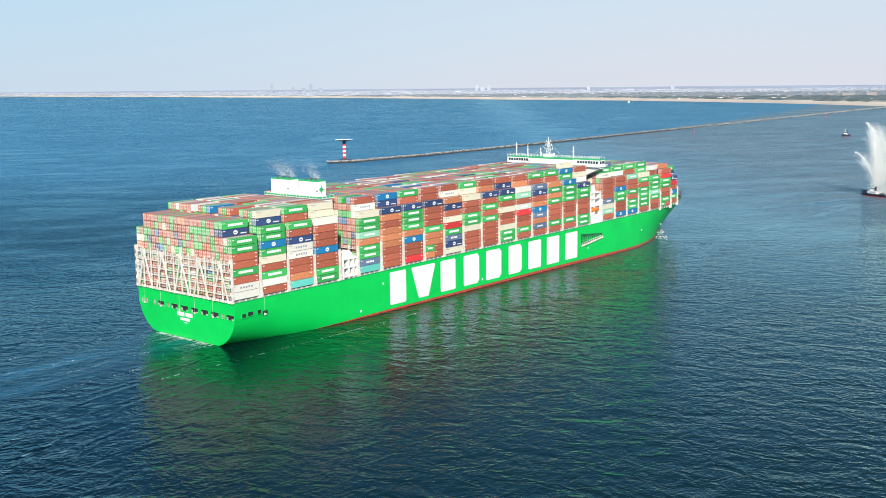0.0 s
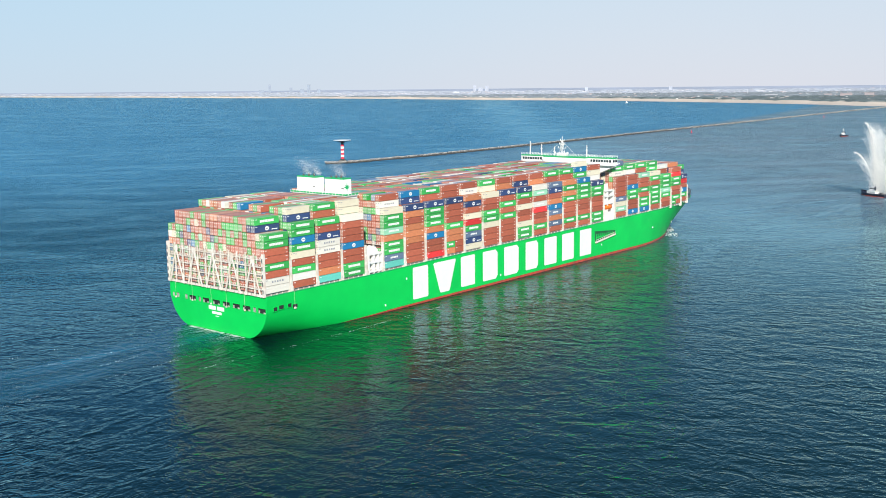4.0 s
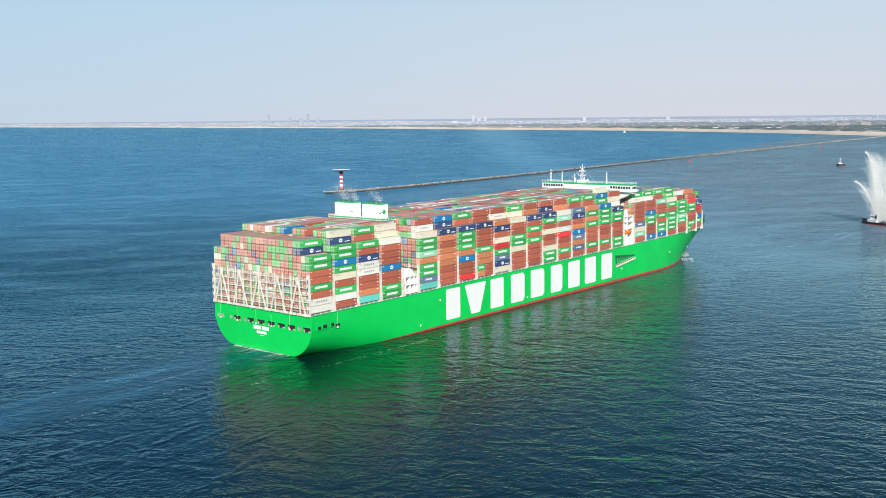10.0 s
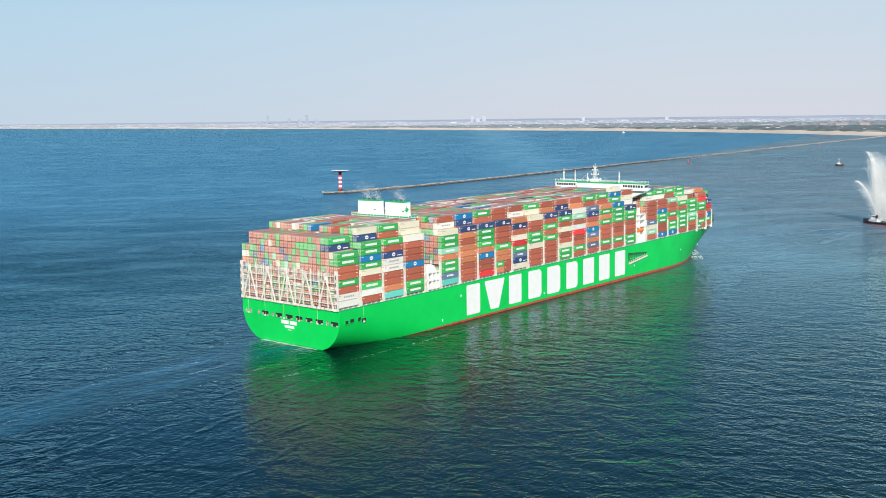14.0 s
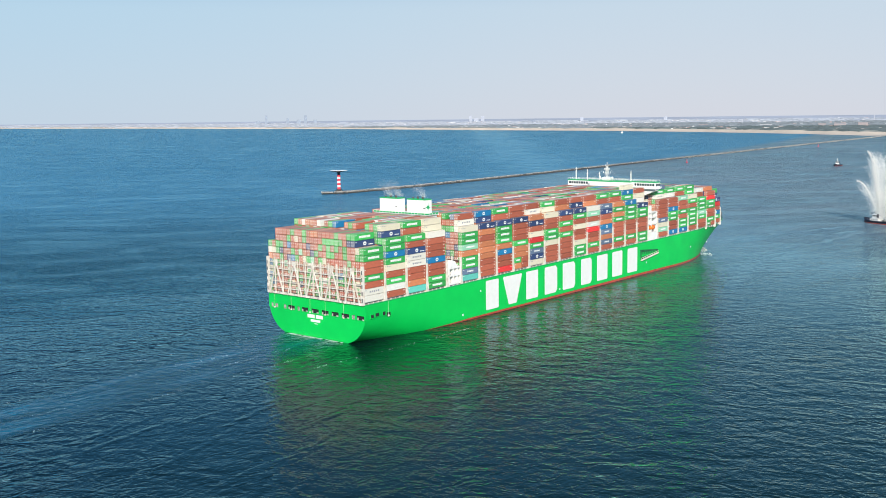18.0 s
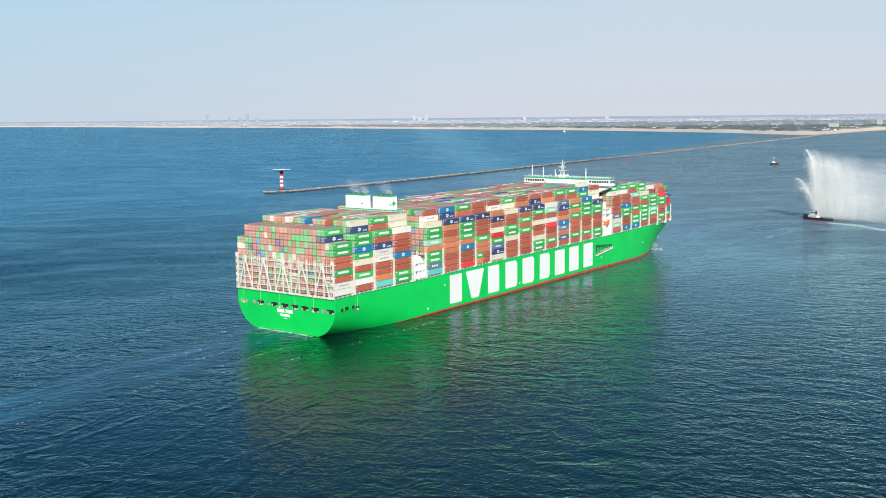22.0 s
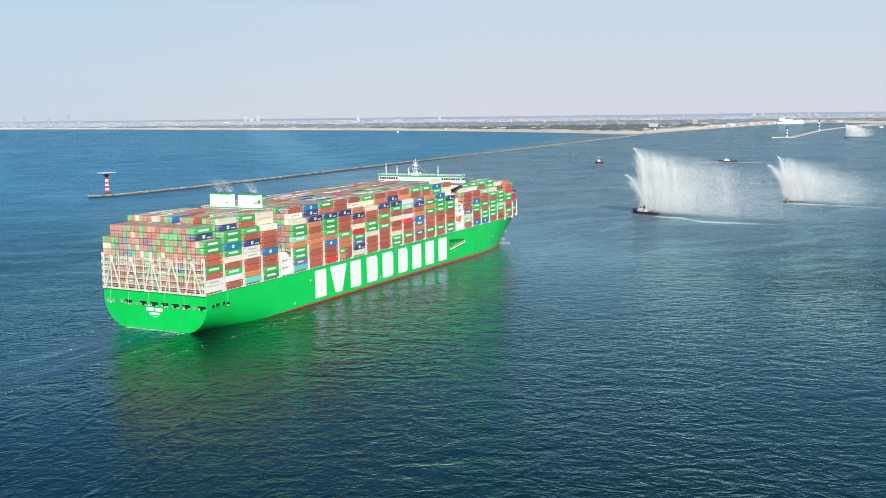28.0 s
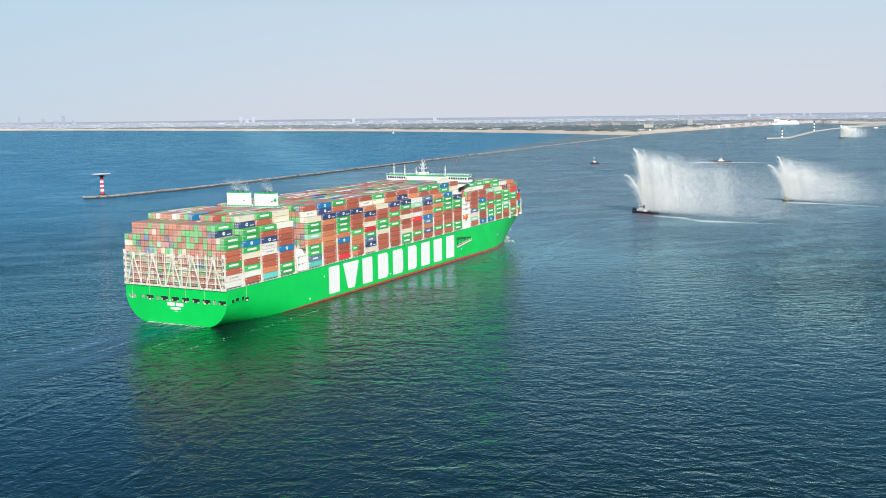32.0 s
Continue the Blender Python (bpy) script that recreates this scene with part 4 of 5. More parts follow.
        part("radar_mast" if wide else "mast", mst, WHITE, house, "white lattice radar mast" if wide else "white pole mast")
    for y in (0.0, 8.8):
        dm = Build()
        dm.lathe(258, y, [(0.25, 55.15), (0.3, 56.2), (0.55, 56.5), (0.65, 56.95), (0.5, 57.4), (0.15, 57.6)], 12)
        part("satellite_dome", dm, WHITE, house, smooth=True)
    # white lifeboat bay at the side, with the orange boat in it
    for sgn in (-1, 1):
        ya, yb = sorted((sgn * 30.3, sgn * 26.5))
        for x in (249.4, 253.2, 259.8):
            t = Build()
            t.box(x, x + 0.6, ya, yb, 18.6, 37.0)
            part("boat_bay_post", t, WHITE, house)
        for z in (19.0, 23.6, 29.2, 33.4, 36.6):
            t = Build()
            t.box(249.4, 260.4, ya, yb, z, z + 0.5)
            part("boat_bay_deck", t, WHITE, house)
        for x0, x1, y, z0, z1 in ((249.4, 260.4, 29.9, 19.0, 24.8), (250.5, 254.0, 29.5, 37.0, 41.0)):
            t = Build()
            t.box(x0, x1, *sorted((sgn * y, sgn * (y + 0.35))), z0, z1)
            part("boat_bay_plate", t, WHITE, house)
    for sgn in (-1, 1):
        lb = Build()
        rows = []
        for k in range(9):
            u = -1 + k / 4
            r0 = max(0.05, 1 - abs(u) ** 3)
            rows.append([(255.4 + 4.2 * u, sgn * 29.3 + 1.5 * r0 * math.cos(a), 27.4 + 1.6 * r0 * math.sin(a)) for a in [2 * math.pi * j / 10 for j in range(10)]])
        lb.grid(rows, close=True)
        lb.box(253.6, 256.0, *sorted((sgn * 28.6, sgn * 29.8)), 28.6, 29.6)
        part("lifeboat", lb, ORANGE, house, "orange enclosed lifeboat", smooth=True)
    # flat dark green face, painting the shade of the gangway's recess in the hull side
    gw = Build()
    gw.face([(238.6, -HB - 0.04, 15.4), (261.2, -HB - 0.04, 13.6), (261.2, -HB - 0.04, 11.2), (239.4, -HB - 0.04, 8.8)])
    gway = part("gangway_shade_panel", gw, mat("recess_shade_paint", (0.01, 0.10, 0.035), rough=0.7, grain=0.5, grain_size=1.2), house)
    for k in range(9):
        q = Build()
        x = 240.5 + 2.2 * k
        q.box(x, x + 0.35, -HB - 0.3, -HB - 0.05, 10.2 + 0.12 * k, 13.6 - 0.08 * k)
        q.box(x + 0.6, x + 1.4, -HB - 0.3, -HB - 0.05, 11.4, 12.0)
        part("gangway_stanchion", q, HULL, house)
    s = Build()
    s.beam((239.2, -HB - 0.5, 8.9), (261.0, -HB - 0.5, 11.3), 0.7)
    s.beam((239.2, -HB - 0.5, 10.2), (261.0, -HB - 0.5, 12.6), 0.15)
    for k in range(10):
        x = 239.6 + 2.3 * k
        s.box(x, x + 0.15, -HB - 0.6, -HB - 0.4, 9.0 + 0.11 * (x - 239.2), 10.3 + 0.11 * (x - 239.2))
    part("gangway", s, STEEL, gway, "pale stowed gangway stairs")


bridge_house()


# ---- bow ----
def bow_gear():
    b = Build()
    rows = []
    for s in [1.86 + 0.14 * k / 8 for k in range(9)]:
        x, w, z = hull_point(min(s, 2.0), 1.0, lambda x, t: sheer(x))
        rows.append([(x, -w, z), (x, -w - 0.2, z + 4.0)])
    b.grid(rows)
    b.grid([[(x, -y, z) for x, y, z in reversed(r)] for r in rows])
    part("bow_bulwark", b, STEEL, ship, "pale steel breakwater and bulwark at the bow")
    w = Build()
    w.box(357.6, 358.2, -24, 24, 20.5, 32.0)
    for k in range(9):
        y = -24 + 6 * k
        w.box(357.2, 358.6, y - 0.3, y + 0.3, 20.5, 33.5)
    part("breakwater_wall", w, STEEL, ship, "pale steel breakwater before the forward containers")
    m = Build()
    m.box(363.2, 363.9, -0.35, 0.35, 21, 44.5)
    m.box(363.4, 363.7, -0.12, 0.12, 44.5, 46.8)
    m.box(363.0, 364.1, -1.4, 1.4, 43.0, 43.3)
    m.box(363.2, 363.9, -0.7, 0.7, 44.6, 45.4)
    part("foremast", m, WHITE, ship, "white foremast")


bow_gear()


# ---- foam that travels with the ship ----
def ship_foam():
    rng = np.random.default_rng(3)
    pts, sz = [], []
    streaks = [(rng.uniform(-17, 17), rng.uniform(3, 16), rng.uniform(-0.25, 0.25)) for _ in range(90)]
    for _ in range(5200):       # churned water under the counter
        y, ln_, lean = streaks[int(rng.integers(90))]
        a = rng.random() ** 1.8
        pts.append((-0.3 - ln_ * a, y + lean * ln_ * a + rng.normal() * 0.15, 0.03))
        sz.append(rng.uniform(0.06, 0.24) * (1 - 0.6 * a))
    for k in range(30):         # broken thin side wave
        x0, n = rng.uniform(-40, 90), int(rng.integers(2, 14))
        y0 = -HB - 7 - 5.5 * math.sin(x0 * 0.012 + 1)
        for _ in range(n):
            x = x0 + rng.normal() * 2.5
            pts.append((x, y0 + rng.normal() * 0.25, 0.03))
            sz.append(rng.uniform(0.06, 0.22))
    curls = [(rng.random() ** 2.2, rng.uniform(-1, 1)) for _ in range(60)]
    for _ in range(2600):       # bow wave curling off the stem
        a, off = curls[int(rng.integers(60))]
        a = min(1, max(0, a + rng.normal() * 0.02))
        x = 386 - 46 * a
        w = 30.75 * (1 - max(0, min(1, (x - 285) / 97)) ** 2)
        for sgn in (-1, 1):
            pts.append((x, sgn * (w + 0.6 + 5 * a + off * (0.8 + 4 * a) + rng.normal() * 0.25), 0.03 + abs(rng.normal()) * 0.5 * (1 - a) ** 3))
            sz.append(rng.uniform(0.15, 0.5) * (1.2 - 0.7 * a))
    ob = part("wake_foam", particles("wake_foam", pts, sz, FOAM, rng, 0.08), None, ship, "white foam flecks along the hull and stern")
    tagged(ob, kind="stuff")
    b = Build()
    rows = []
    for k in range(34):
        x = -2 - 380 * (k / 33) ** 1.2
        w = 21 + 0.05 * -x
        rows.append([(x, -w + 2 * w * j / 10, 0.05 + 0.0002 * k) for j in range(11)])
    b.grid(rows)
    part("wake_water", b, WAKE, ship, "smoothed paler strip of water behind the stern", smooth=True)
    for k in range(120):        # long low wave crests that spread from the quarters
        sgn = -1 if k % 3 else 1
        x0, ln_ = 10 - 3.3 * k - rng.uniform(0, 10), rng.uniform(20, 55)
        y0 = sgn * (25 + 0.10 * max(0, -x0) + rng.uniform(0, 12 + 0.55 * max(0, 30 - x0)))
        ang = sgn * rng.uniform(0.06, 0.34)
        crest, cb, rows = rng.uniform(0.07, 0.2), Build(), []
        for i in range(13):
            u = i / 12
            cx, cy = x0 - ln_ * u * math.cos(ang), y0 + ln_ * u * math.sin(ang) + 0.8 * math.sin(u * 5 + k)
            hgt = crest * math.sin(math.pi * u) ** 0.7
            rows.append([(cx + d * math.sin(ang), cy + d * math.cos(ang), hgt * math.cos(math.pi * d / 5.2) ** 2 - 0.02) for d in (-2.6, -1.9, -1.2, -0.5, 0, 0.5, 1.2, 1.9, 2.6)])
        cb.grid(rows)
        part("wake_wave", cb, CREST, ship, smooth=True)
    for k in range(44):         # wave crests spreading from the bow
        sgn = -1 if k % 2 else 1
        u = rng.random()
        x0, ln_ = 372 - 110 * u, rng.uniform(18, 60)
        y0 = sgn * (16 + 30 * u + rng.uniform(0, 40))
        ang = sgn * rng.uniform(0.25, 0.5)
        crest, cb, rows = rng.uniform(0.1, 0.26), Build(), []
        for i in range(13):
            v = i / 12
            cx, cy = x0 - ln_ * v * math.cos(ang), y0 + ln_ * v * math.sin(ang) + 0.6 * math.sin(v * 4 + k)
            hgt = crest * math.sin(math.pi * v) ** 0.7
            rows.append([(cx + d * math.sin(ang), cy + d * math.cos(ang), hgt * math.cos(math.pi * d / 6.0) ** 2 - 0.02) for d in (-3.0, -2.2, -1.4, -0.6, 0, 0.6, 1.4, 2.2, 3.0)])
        cb.grid(rows)
        part("bow_wave", cb, CREST, ship, smooth=True)
    pts, sz = [], []
    for sgn, y0 in ((-1, 22), (1, 22), (-1, 6), (1, 3)):
        for _ in range(32):
            x0 = -15 - 320 * rng.random() ** 1.3
            for _ in range(int(rng.integers(2, 9))):
                pts.append((x0 + rng.normal() * 1.6, sgn * (y0 - x0 * 0.05) + rng.normal() * 0.7, 0.1))
                sz.append(rng.uniform(0.06, 0.2))
    tagged(part("wake_flecks", particles("wake_flecks", pts, sz, FOAM, rng, 0.08), None, ship, "scattered white flecks in the wake"), kind="stuff")
    pts, sz = [], []
    for fx, fy in ((60.0, -12.0), (60.0, 3.0), (60.0, 9.0)):
        for _ in range(11000):
            u = rng.random() ** 1.4
            pts.append((fx + 1 - 3 * u + rng.normal() * (0.6 + 1.6 * u), fy + 2.5 * u + rng.normal() * (0.9 + 1.8 * u), 58.9 + 6.0 * u + rng.normal() * (0.3 + 1.2 * u)))
            sz.append(rng.uniform(0.012, 0.030))
    tagged(part("exhaust_smoke", particles("exhaust_smoke", pts, sz, SMOKE, rng), None, ship, "thin pale exhaust smoke above the funnels"), kind="stuff")


ship_foam()


# ---- tugs and spray ----
def tug(label, hull_mat, cabin_mat, m, name="tugboat", length=30.0, size=1.0):
    t = thing(name, label, "boat", m, group="harbour tugs")
    L, B = length / 2, length * 0.19
    up = Matrix.Diagonal((1, 1, size, 1))       # height scale, set with the length to fit the camera's view
    b = Build()
    rows = []
    for k in range(13):
        u = -1 + k / 6
        w = B * (1 - max(0.0, u) ** 2.6) * (0.88 + 0.12 * min(1, (u + 1) * 3))
        w = max(w, 0.15)
        dz = 2.4 + 1.9 * max(0.0, u) ** 2 + 0.3 * max(0, -u) ** 2
        rows.append([(L * u, -w * 0.8, -1.0), (L * u, -w, 0.9), (L * u, -w * 1.03, dz), (L * u, -w * 0.94, dz), (L * u, -w * 0.94, dz - 0.8), (L * u, w * 0.94, dz - 0.8), (L * u, w * 0.94, dz), (L * u, w * 1.03, dz), (L * u, w, 0.9), (L * u, w * 0.8, -1.0)])
    b.grid(rows)
    b.face(list(reversed(rows[0])))
    hl = part("hull", b, hull_mat, t)
    bt = Build()
    bt.grid([[(x * 1.002, y * 1.02, z) for x, y, z in ((r[0][0], r[1][1], -0.4), (r[0][0], r[1][1] * 1.005, 0.6))] for r in rows])
    bt.grid([[(x * 1.002, -y * 1.02, z) for x, y, z in ((r[0][0], r[1][1] * 1.005, 0.6), (r[0][0], r[1][1], -0.4))] for r in rows])
    part("boot_top", bt, BOOT, hl)
    fd = Build()
    for sgn in (-1, 1):
        for a, c in zip(rows, rows[1:]):
            fd.beam((a[2][0], sgn * abs(a[2][1]), a[2][2] - 0.3), (c[2][0], sgn * abs(c[2][1]), c[2][2] - 0.3), 0.5)
    part("fender", fd, BLACKP, hl)
    c = Build()
    c.box(-L * 0.22, L * 0.42, -B * 0.5, B * 0.5, 1.7, 3.9)
    c.box(-L * 0.24, L * 0.44, -B * 0.54, B * 0.54, 3.9, 4.05)
    c.box(-L * 0.05, L * 0.3, -B * 0.4, B * 0.4, 4.05, 5.0)
    dh = part("deckhouse", c, cabin_mat, t)
    for sgn in (-1, 1):
        for k in range(4):
            g = Build()
            x = -L * 0.14 + L * 0.13 * k
            g.box(x, x + 0.7, *sorted((sgn * B * 0.505, sgn * B * 0.48)), 2.7, 3.3)
            part("window_pane", g, GLASS, dh)
    w = Build()
    w.box(L * 0.0, L * 0.28, -B * 0.38, B * 0.38, 5.0, 5.7)
    w.box(-L * 0.02, L * 0.31, -B * 0.42, B * 0.42, 7.0, 7.25)
    for x in (L * 0.01, L * 0.27):
        for y in (-B * 0.36, 0.0, B * 0.36):
            w.box(x - 0.1, x + 0.1, y - 0.12, y + 0.12, 5.7, 7.0)
    wh = part("wheelhouse", w, cabin_mat, t)
    g = Build()
    g.box(L * 0.01 + 0.02, L * 0.27 - 0.02, -B * 0.36, B * 0.36, 5.7, 7.0)
    part("window_pane", g, GLASS, wh)
    for sgn in (-1, 1):
        f = Build()
        f.lathe(-L * 0.16, sgn * B * 0.42, [(0.7, 5.0), (0.7, 8.2), (0.5, 8.3)], 12)
        part("funnel", f, hull_mat, t)
    ms = Build()
    ms.box(L * 0.1, L * 0.1 + 0.3, -0.15, 0.15, 7.5, 14.0)
    ms.box(L * 0.1, L * 0.1 + 0.2, -1.5, 1.5, 10.5, 10.7)
    ms.box(L * 0.1, L * 0.1 + 0.2, -1.0, 1.0, 12.0, 12.2)
    part("mast", ms, CAB, t)
    for sgn in (-1, 1):
        mo = Build()
        mo.beam((L * 0.3, sgn * B * 0.35, 7.5), (L * 0.36, sgn * B * 0.35, 8.9), 0.4)
        part("water_cannon", mo, hull_mat, t)
    wi = Build()
    wi.box(-L * 0.55, -L * 0.4, -1.2, 1.2, 1.6, 3.2)
    part("winch", wi, DECKP, t)
    for k in range(8):       # tyres hung along the side
        for sgn in (-1, 1):
            ty = Build()
            x = -L * 0.8 + L * 0.2 * k
            ty.beam((x, sgn * B * 0.98, 1.2), (x, sgn * (B * 1.0 + 0.35), 1.2), 1.0, sides=8)
            part("tyre_fender", ty, BLACKP, hl)
    if size != 1.0:
        for ob in t.children:
            ob.matrix_local = up
    return t


def spray(name, m, fans, seed, label, size=0.068, foot=()):
    """Water thrown by the cannons of a tug. Each fan: (x, z of the jet's top, reach downwind, count of drops). The jet rises against
    the wind; from all along it drops fall back in upright streaks that thin out as they drift off."""
    rng = np.random.default_rng(seed)
    s = thing(name, label, "water spray", m)
    z0 = 6.0
    for jx, jz, reach, count in fans:
        ns = 700
        su = rng.beta(0.9, 2.8, ns)                         # streaks: how far downwind, how wet, how tall, how far aside
        wet = rng.uniform(0.25, 1.0, ns) ** 1.5
        tall = rng.uniform(0.80, 1.04, ns) - 0.32 * su
        side = rng.normal(0, 1, ns)
        slant = rng.normal(0.0, 3.0, ns)
        pick = rng.choice(ns, count, p=wet / wet.sum())
        u = su[pick]
        v = rng.beta(1.25, 1.0 + 0.5 * u)
        z = z0 * (1 - u) * (1 - v) * 0.4 + jz * tall[pick] * v
        edge = jx * (1 - np.sqrt(np.clip(1 - np.minimum(v, 1.0), 0, 1)))
        x = edge * (1 - u) ** 1.5 + reach * u + slant[pick] * (1 - v) + rng.normal(0, 1, count) * (0.8 + 8.0 * u)
        y = side[pick] * (1.0 + 2.0 * v + 12 * u) + rng.normal(0, 1, count) * (0.5 + 3.0 * u)
        z = z + rng.normal(0, 1, count) * (0.4 + 2.5 * u)
        keep = z > 0.1
        for a0, a1 in ((0.0, 0.07), (0.07, 0.16), (0.16, 0.28), (0.28, 0.45), (0.45, 1.1)):
            sel = keep & (u >= a0) & (u < a1)
            if sel.sum() > 20:
                pts = np.stack([x, y, z], -1)[sel]
                part("falling_spray", particles("falling_spray", pts, rng.uniform(0.6, 1.4, sel.sum()) * size * (1.1 - 0.5 * u[sel]), DROPS, rng, single=True), None, s)
        t = rng.random(4000)
        jet = np.stack([jx * t, 0 * t, z0 + (jz * 1.02 - z0) * (2 * t - t * t)], -1) + rng.normal(0, 1, (4000, 3)) * (0.1 + 0.45 * t[:, None] ** 2)
        part("water_jet", particles("water_jet", jet, rng.uniform(0.05, 0.15, 4000), DROPS, rng), None, s)
    fp, fs = [], []
    for (xa, ya, wa), (xb, yb, wb) in zip(foot, foot[1:]):
        for _ in range(int(16 * (xb - xa) * (wa + wb))):
            u = rng.random()
            w = wa + (wb - wa) * u
            fp.append((xa + (xb - xa) * u + rng.normal() * 1.5, ya + (yb - ya) * u + rng.normal() * 2.6 * (0.4 + w), 0.05))
            fs.append(rng.uniform(0.12, 0.5) * (0.4 + w))
    if fp:
        part("splash_foam", particles("splash_foam", fp, fs, FOAM, rng, 0.08), None, s)
    return s


TUG_TWO = [(0, 540, 890), (12, 557, 914), (24, 578, 942), (32, 606, 972)]
TUG_ONE = [(0, 373, 861), (8, 378, 866), (16, 385, 873), (24, 397, 888), (32, 413, 906)]
tug_one = tug("dark-hulled tug with white wheelhouse, spraying water cannons", BLACKP, CAB, pose(373, 861, 0, 0, 0, 112))
spray_one = spray("water_spray", pose(373, 861, 0, 0, 0, -54), [(-12, 60, 200, 800000), (-7, 54, 170, 260000), (-21, 35, 120, 240000)], 5, "tall white curtain of water thrown by a tug", foot=[(20, -17, 0.5), (48, -19, 0.9), (65, -28, 0.4), (78, -34, 1.0), (102, -30, 1.0), (125, -24, 0.3), (152, -18, 0.15), (215, -7, 0.1)])
tug_two = tug("yellow-topped tug almost hidden in its own water spray", BLACKP, YEL, pose(578, 942, 0, 0, 0, 80), length=15, size=0.6)
spray_two = spray("water_spray", pose(578, 942, 0, 0, 0, -54), [(-21, 37, 120, 340000), (-11, 46, 125, 400000)], 6, "broad white curtain of water thrown by a tug", foot=[(4, -8, 0.6), (22, -10, 1.2), (42, -8, 0.8), (98, -10, 0.2)])
tug_three = tug("small dark tug with white cabin, under way alone", BLACKP, CAB, pose(724, 1804, 0, 0, 0, 230), length=26)
tug_four = tug("low grey and white launch pushing a foam wake", BLACKP, CAB, pose(933, 1696, 0, 0, 0, 152), length=34)
p5 = spot(2072, 3007)
tug("distant small tug before a plume of spray", BLACKP, CAB, pose(p5.x, p5.y, p5.z, 0, 0, 60), length=28)
spray("water_spray", pose(p5.x, p5.y, p5.z, 0, 0, -35), [(-4, 34, 80, 45000)], 8, "distant pale plume of water thrown by a tug", size=0.3)


def launch_foam():
    rng = np.random.default_rng(9)
    pts = [(rng.normal() * 26 - 4, rng.normal() * 3.0 + 5, 0.05) for _ in range(2200)]
    part("bow_foam", particles("bow_foam", pts, rng.uniform(0.5, 1.2, len(pts)), FOAM, rng, 0.08), None, tug_four)
    pts = [(-10 - 90 * rng.random() ** 1.6, rng.normal() * 2.4, 0.05) for _ in range(420)]
    part("wake_foam", particles("wake_foam", pts, rng.uniform(0.1, 0.32, len(pts)), FOAM, rng, 0.08), None, tug_three)


def tug_wake():
    """Low diverging waves that trail from the first tug back along its way."""
    rng = np.random.default_rng(12)
    trail = radians(221.3 - 112)        # the way back, as seen from the tug's own heading
    for k in range(30):
        sgn = 1 if k % 2 else -1
        s0 = 4 + 230 * (k / 29) ** 1.15
        side, run = sgn * (2 + 0.16 * s0 * rng.uniform(0.5, 1.2)), rng.uniform(26, 60)
        veer = sgn * rng.uniform(0.12, 0.32)
        crest = rng.uniform(0.22, 0.5) * (1 - s0 / 380)
        b, rows = Build(), []
        for i in range(13):
            v = i / 12
            a, c = s0 + run * v * math.cos(veer), side + run * v * math.sin(veer) + 0.7 * math.sin(v * 4 + k)
            x, y = a * math.cos(trail) - c * math.sin(trail), a * math.sin(trail) + c * math.cos(trail)
            ax = trail + veer + math.pi / 2
            hgt = crest * math.sin(math.pi * v) ** 0.7
            rows.append([(x + d * math.cos(ax), y + d * math.sin(ax), hgt * math.cos(math.pi * d / 8.4) ** 2 - 0.02) for d in (4.2, 3.0, 1.9, 0.8, 0, -0.8, -1.9, -3.0, -4.2)])
        b.grid(rows)
        part("wake_wave", b, CREST, tug_one, smooth=True)


launch_foam()
tug_wake()


# ---- breakwater with its light tower ----
SPINE = [(-136, 1306), (-110, 1312), (-12, 1424), (99, 1570), (209, 1722), (520, 2160), (640, 2326), (892, 2680), (1222, 3140), (1560, 3600), (1773, 3930)]


def spine(u):
    """A point along the breakwater, u metres from its head, and the way it runs there."""
    for (x0, y0), (x1, y1) in zip(SPINE, SPINE[1:]):
        d = math.hypot(x1 - x0, y1 - y0)
        if u <= d:
            return x0 + (x1 - x0) * u / d, y0 + (y1 - y0) * u / d, (x1 - x0) / d, (y1 - y0) / d
        u -= d
    return x1, y1, (x1 - x0) / d, (y1 - y0) / d


def rock_mesh(seed):
    rng = random.Random(seed)
    bm = bmesh.new()
    bmesh.ops.create_icosphere(bm, subdivisions=1, radius=1.0)
    for v in bm.verts:
        v.co *= rng.uniform(0.75, 1.2)
        v.co.z *= 0.75
    me = bpy.data.meshes.new("rock")
    bm.to_mesh(me)
    bm.free()
    me.materials.append(ROCK)
    return me


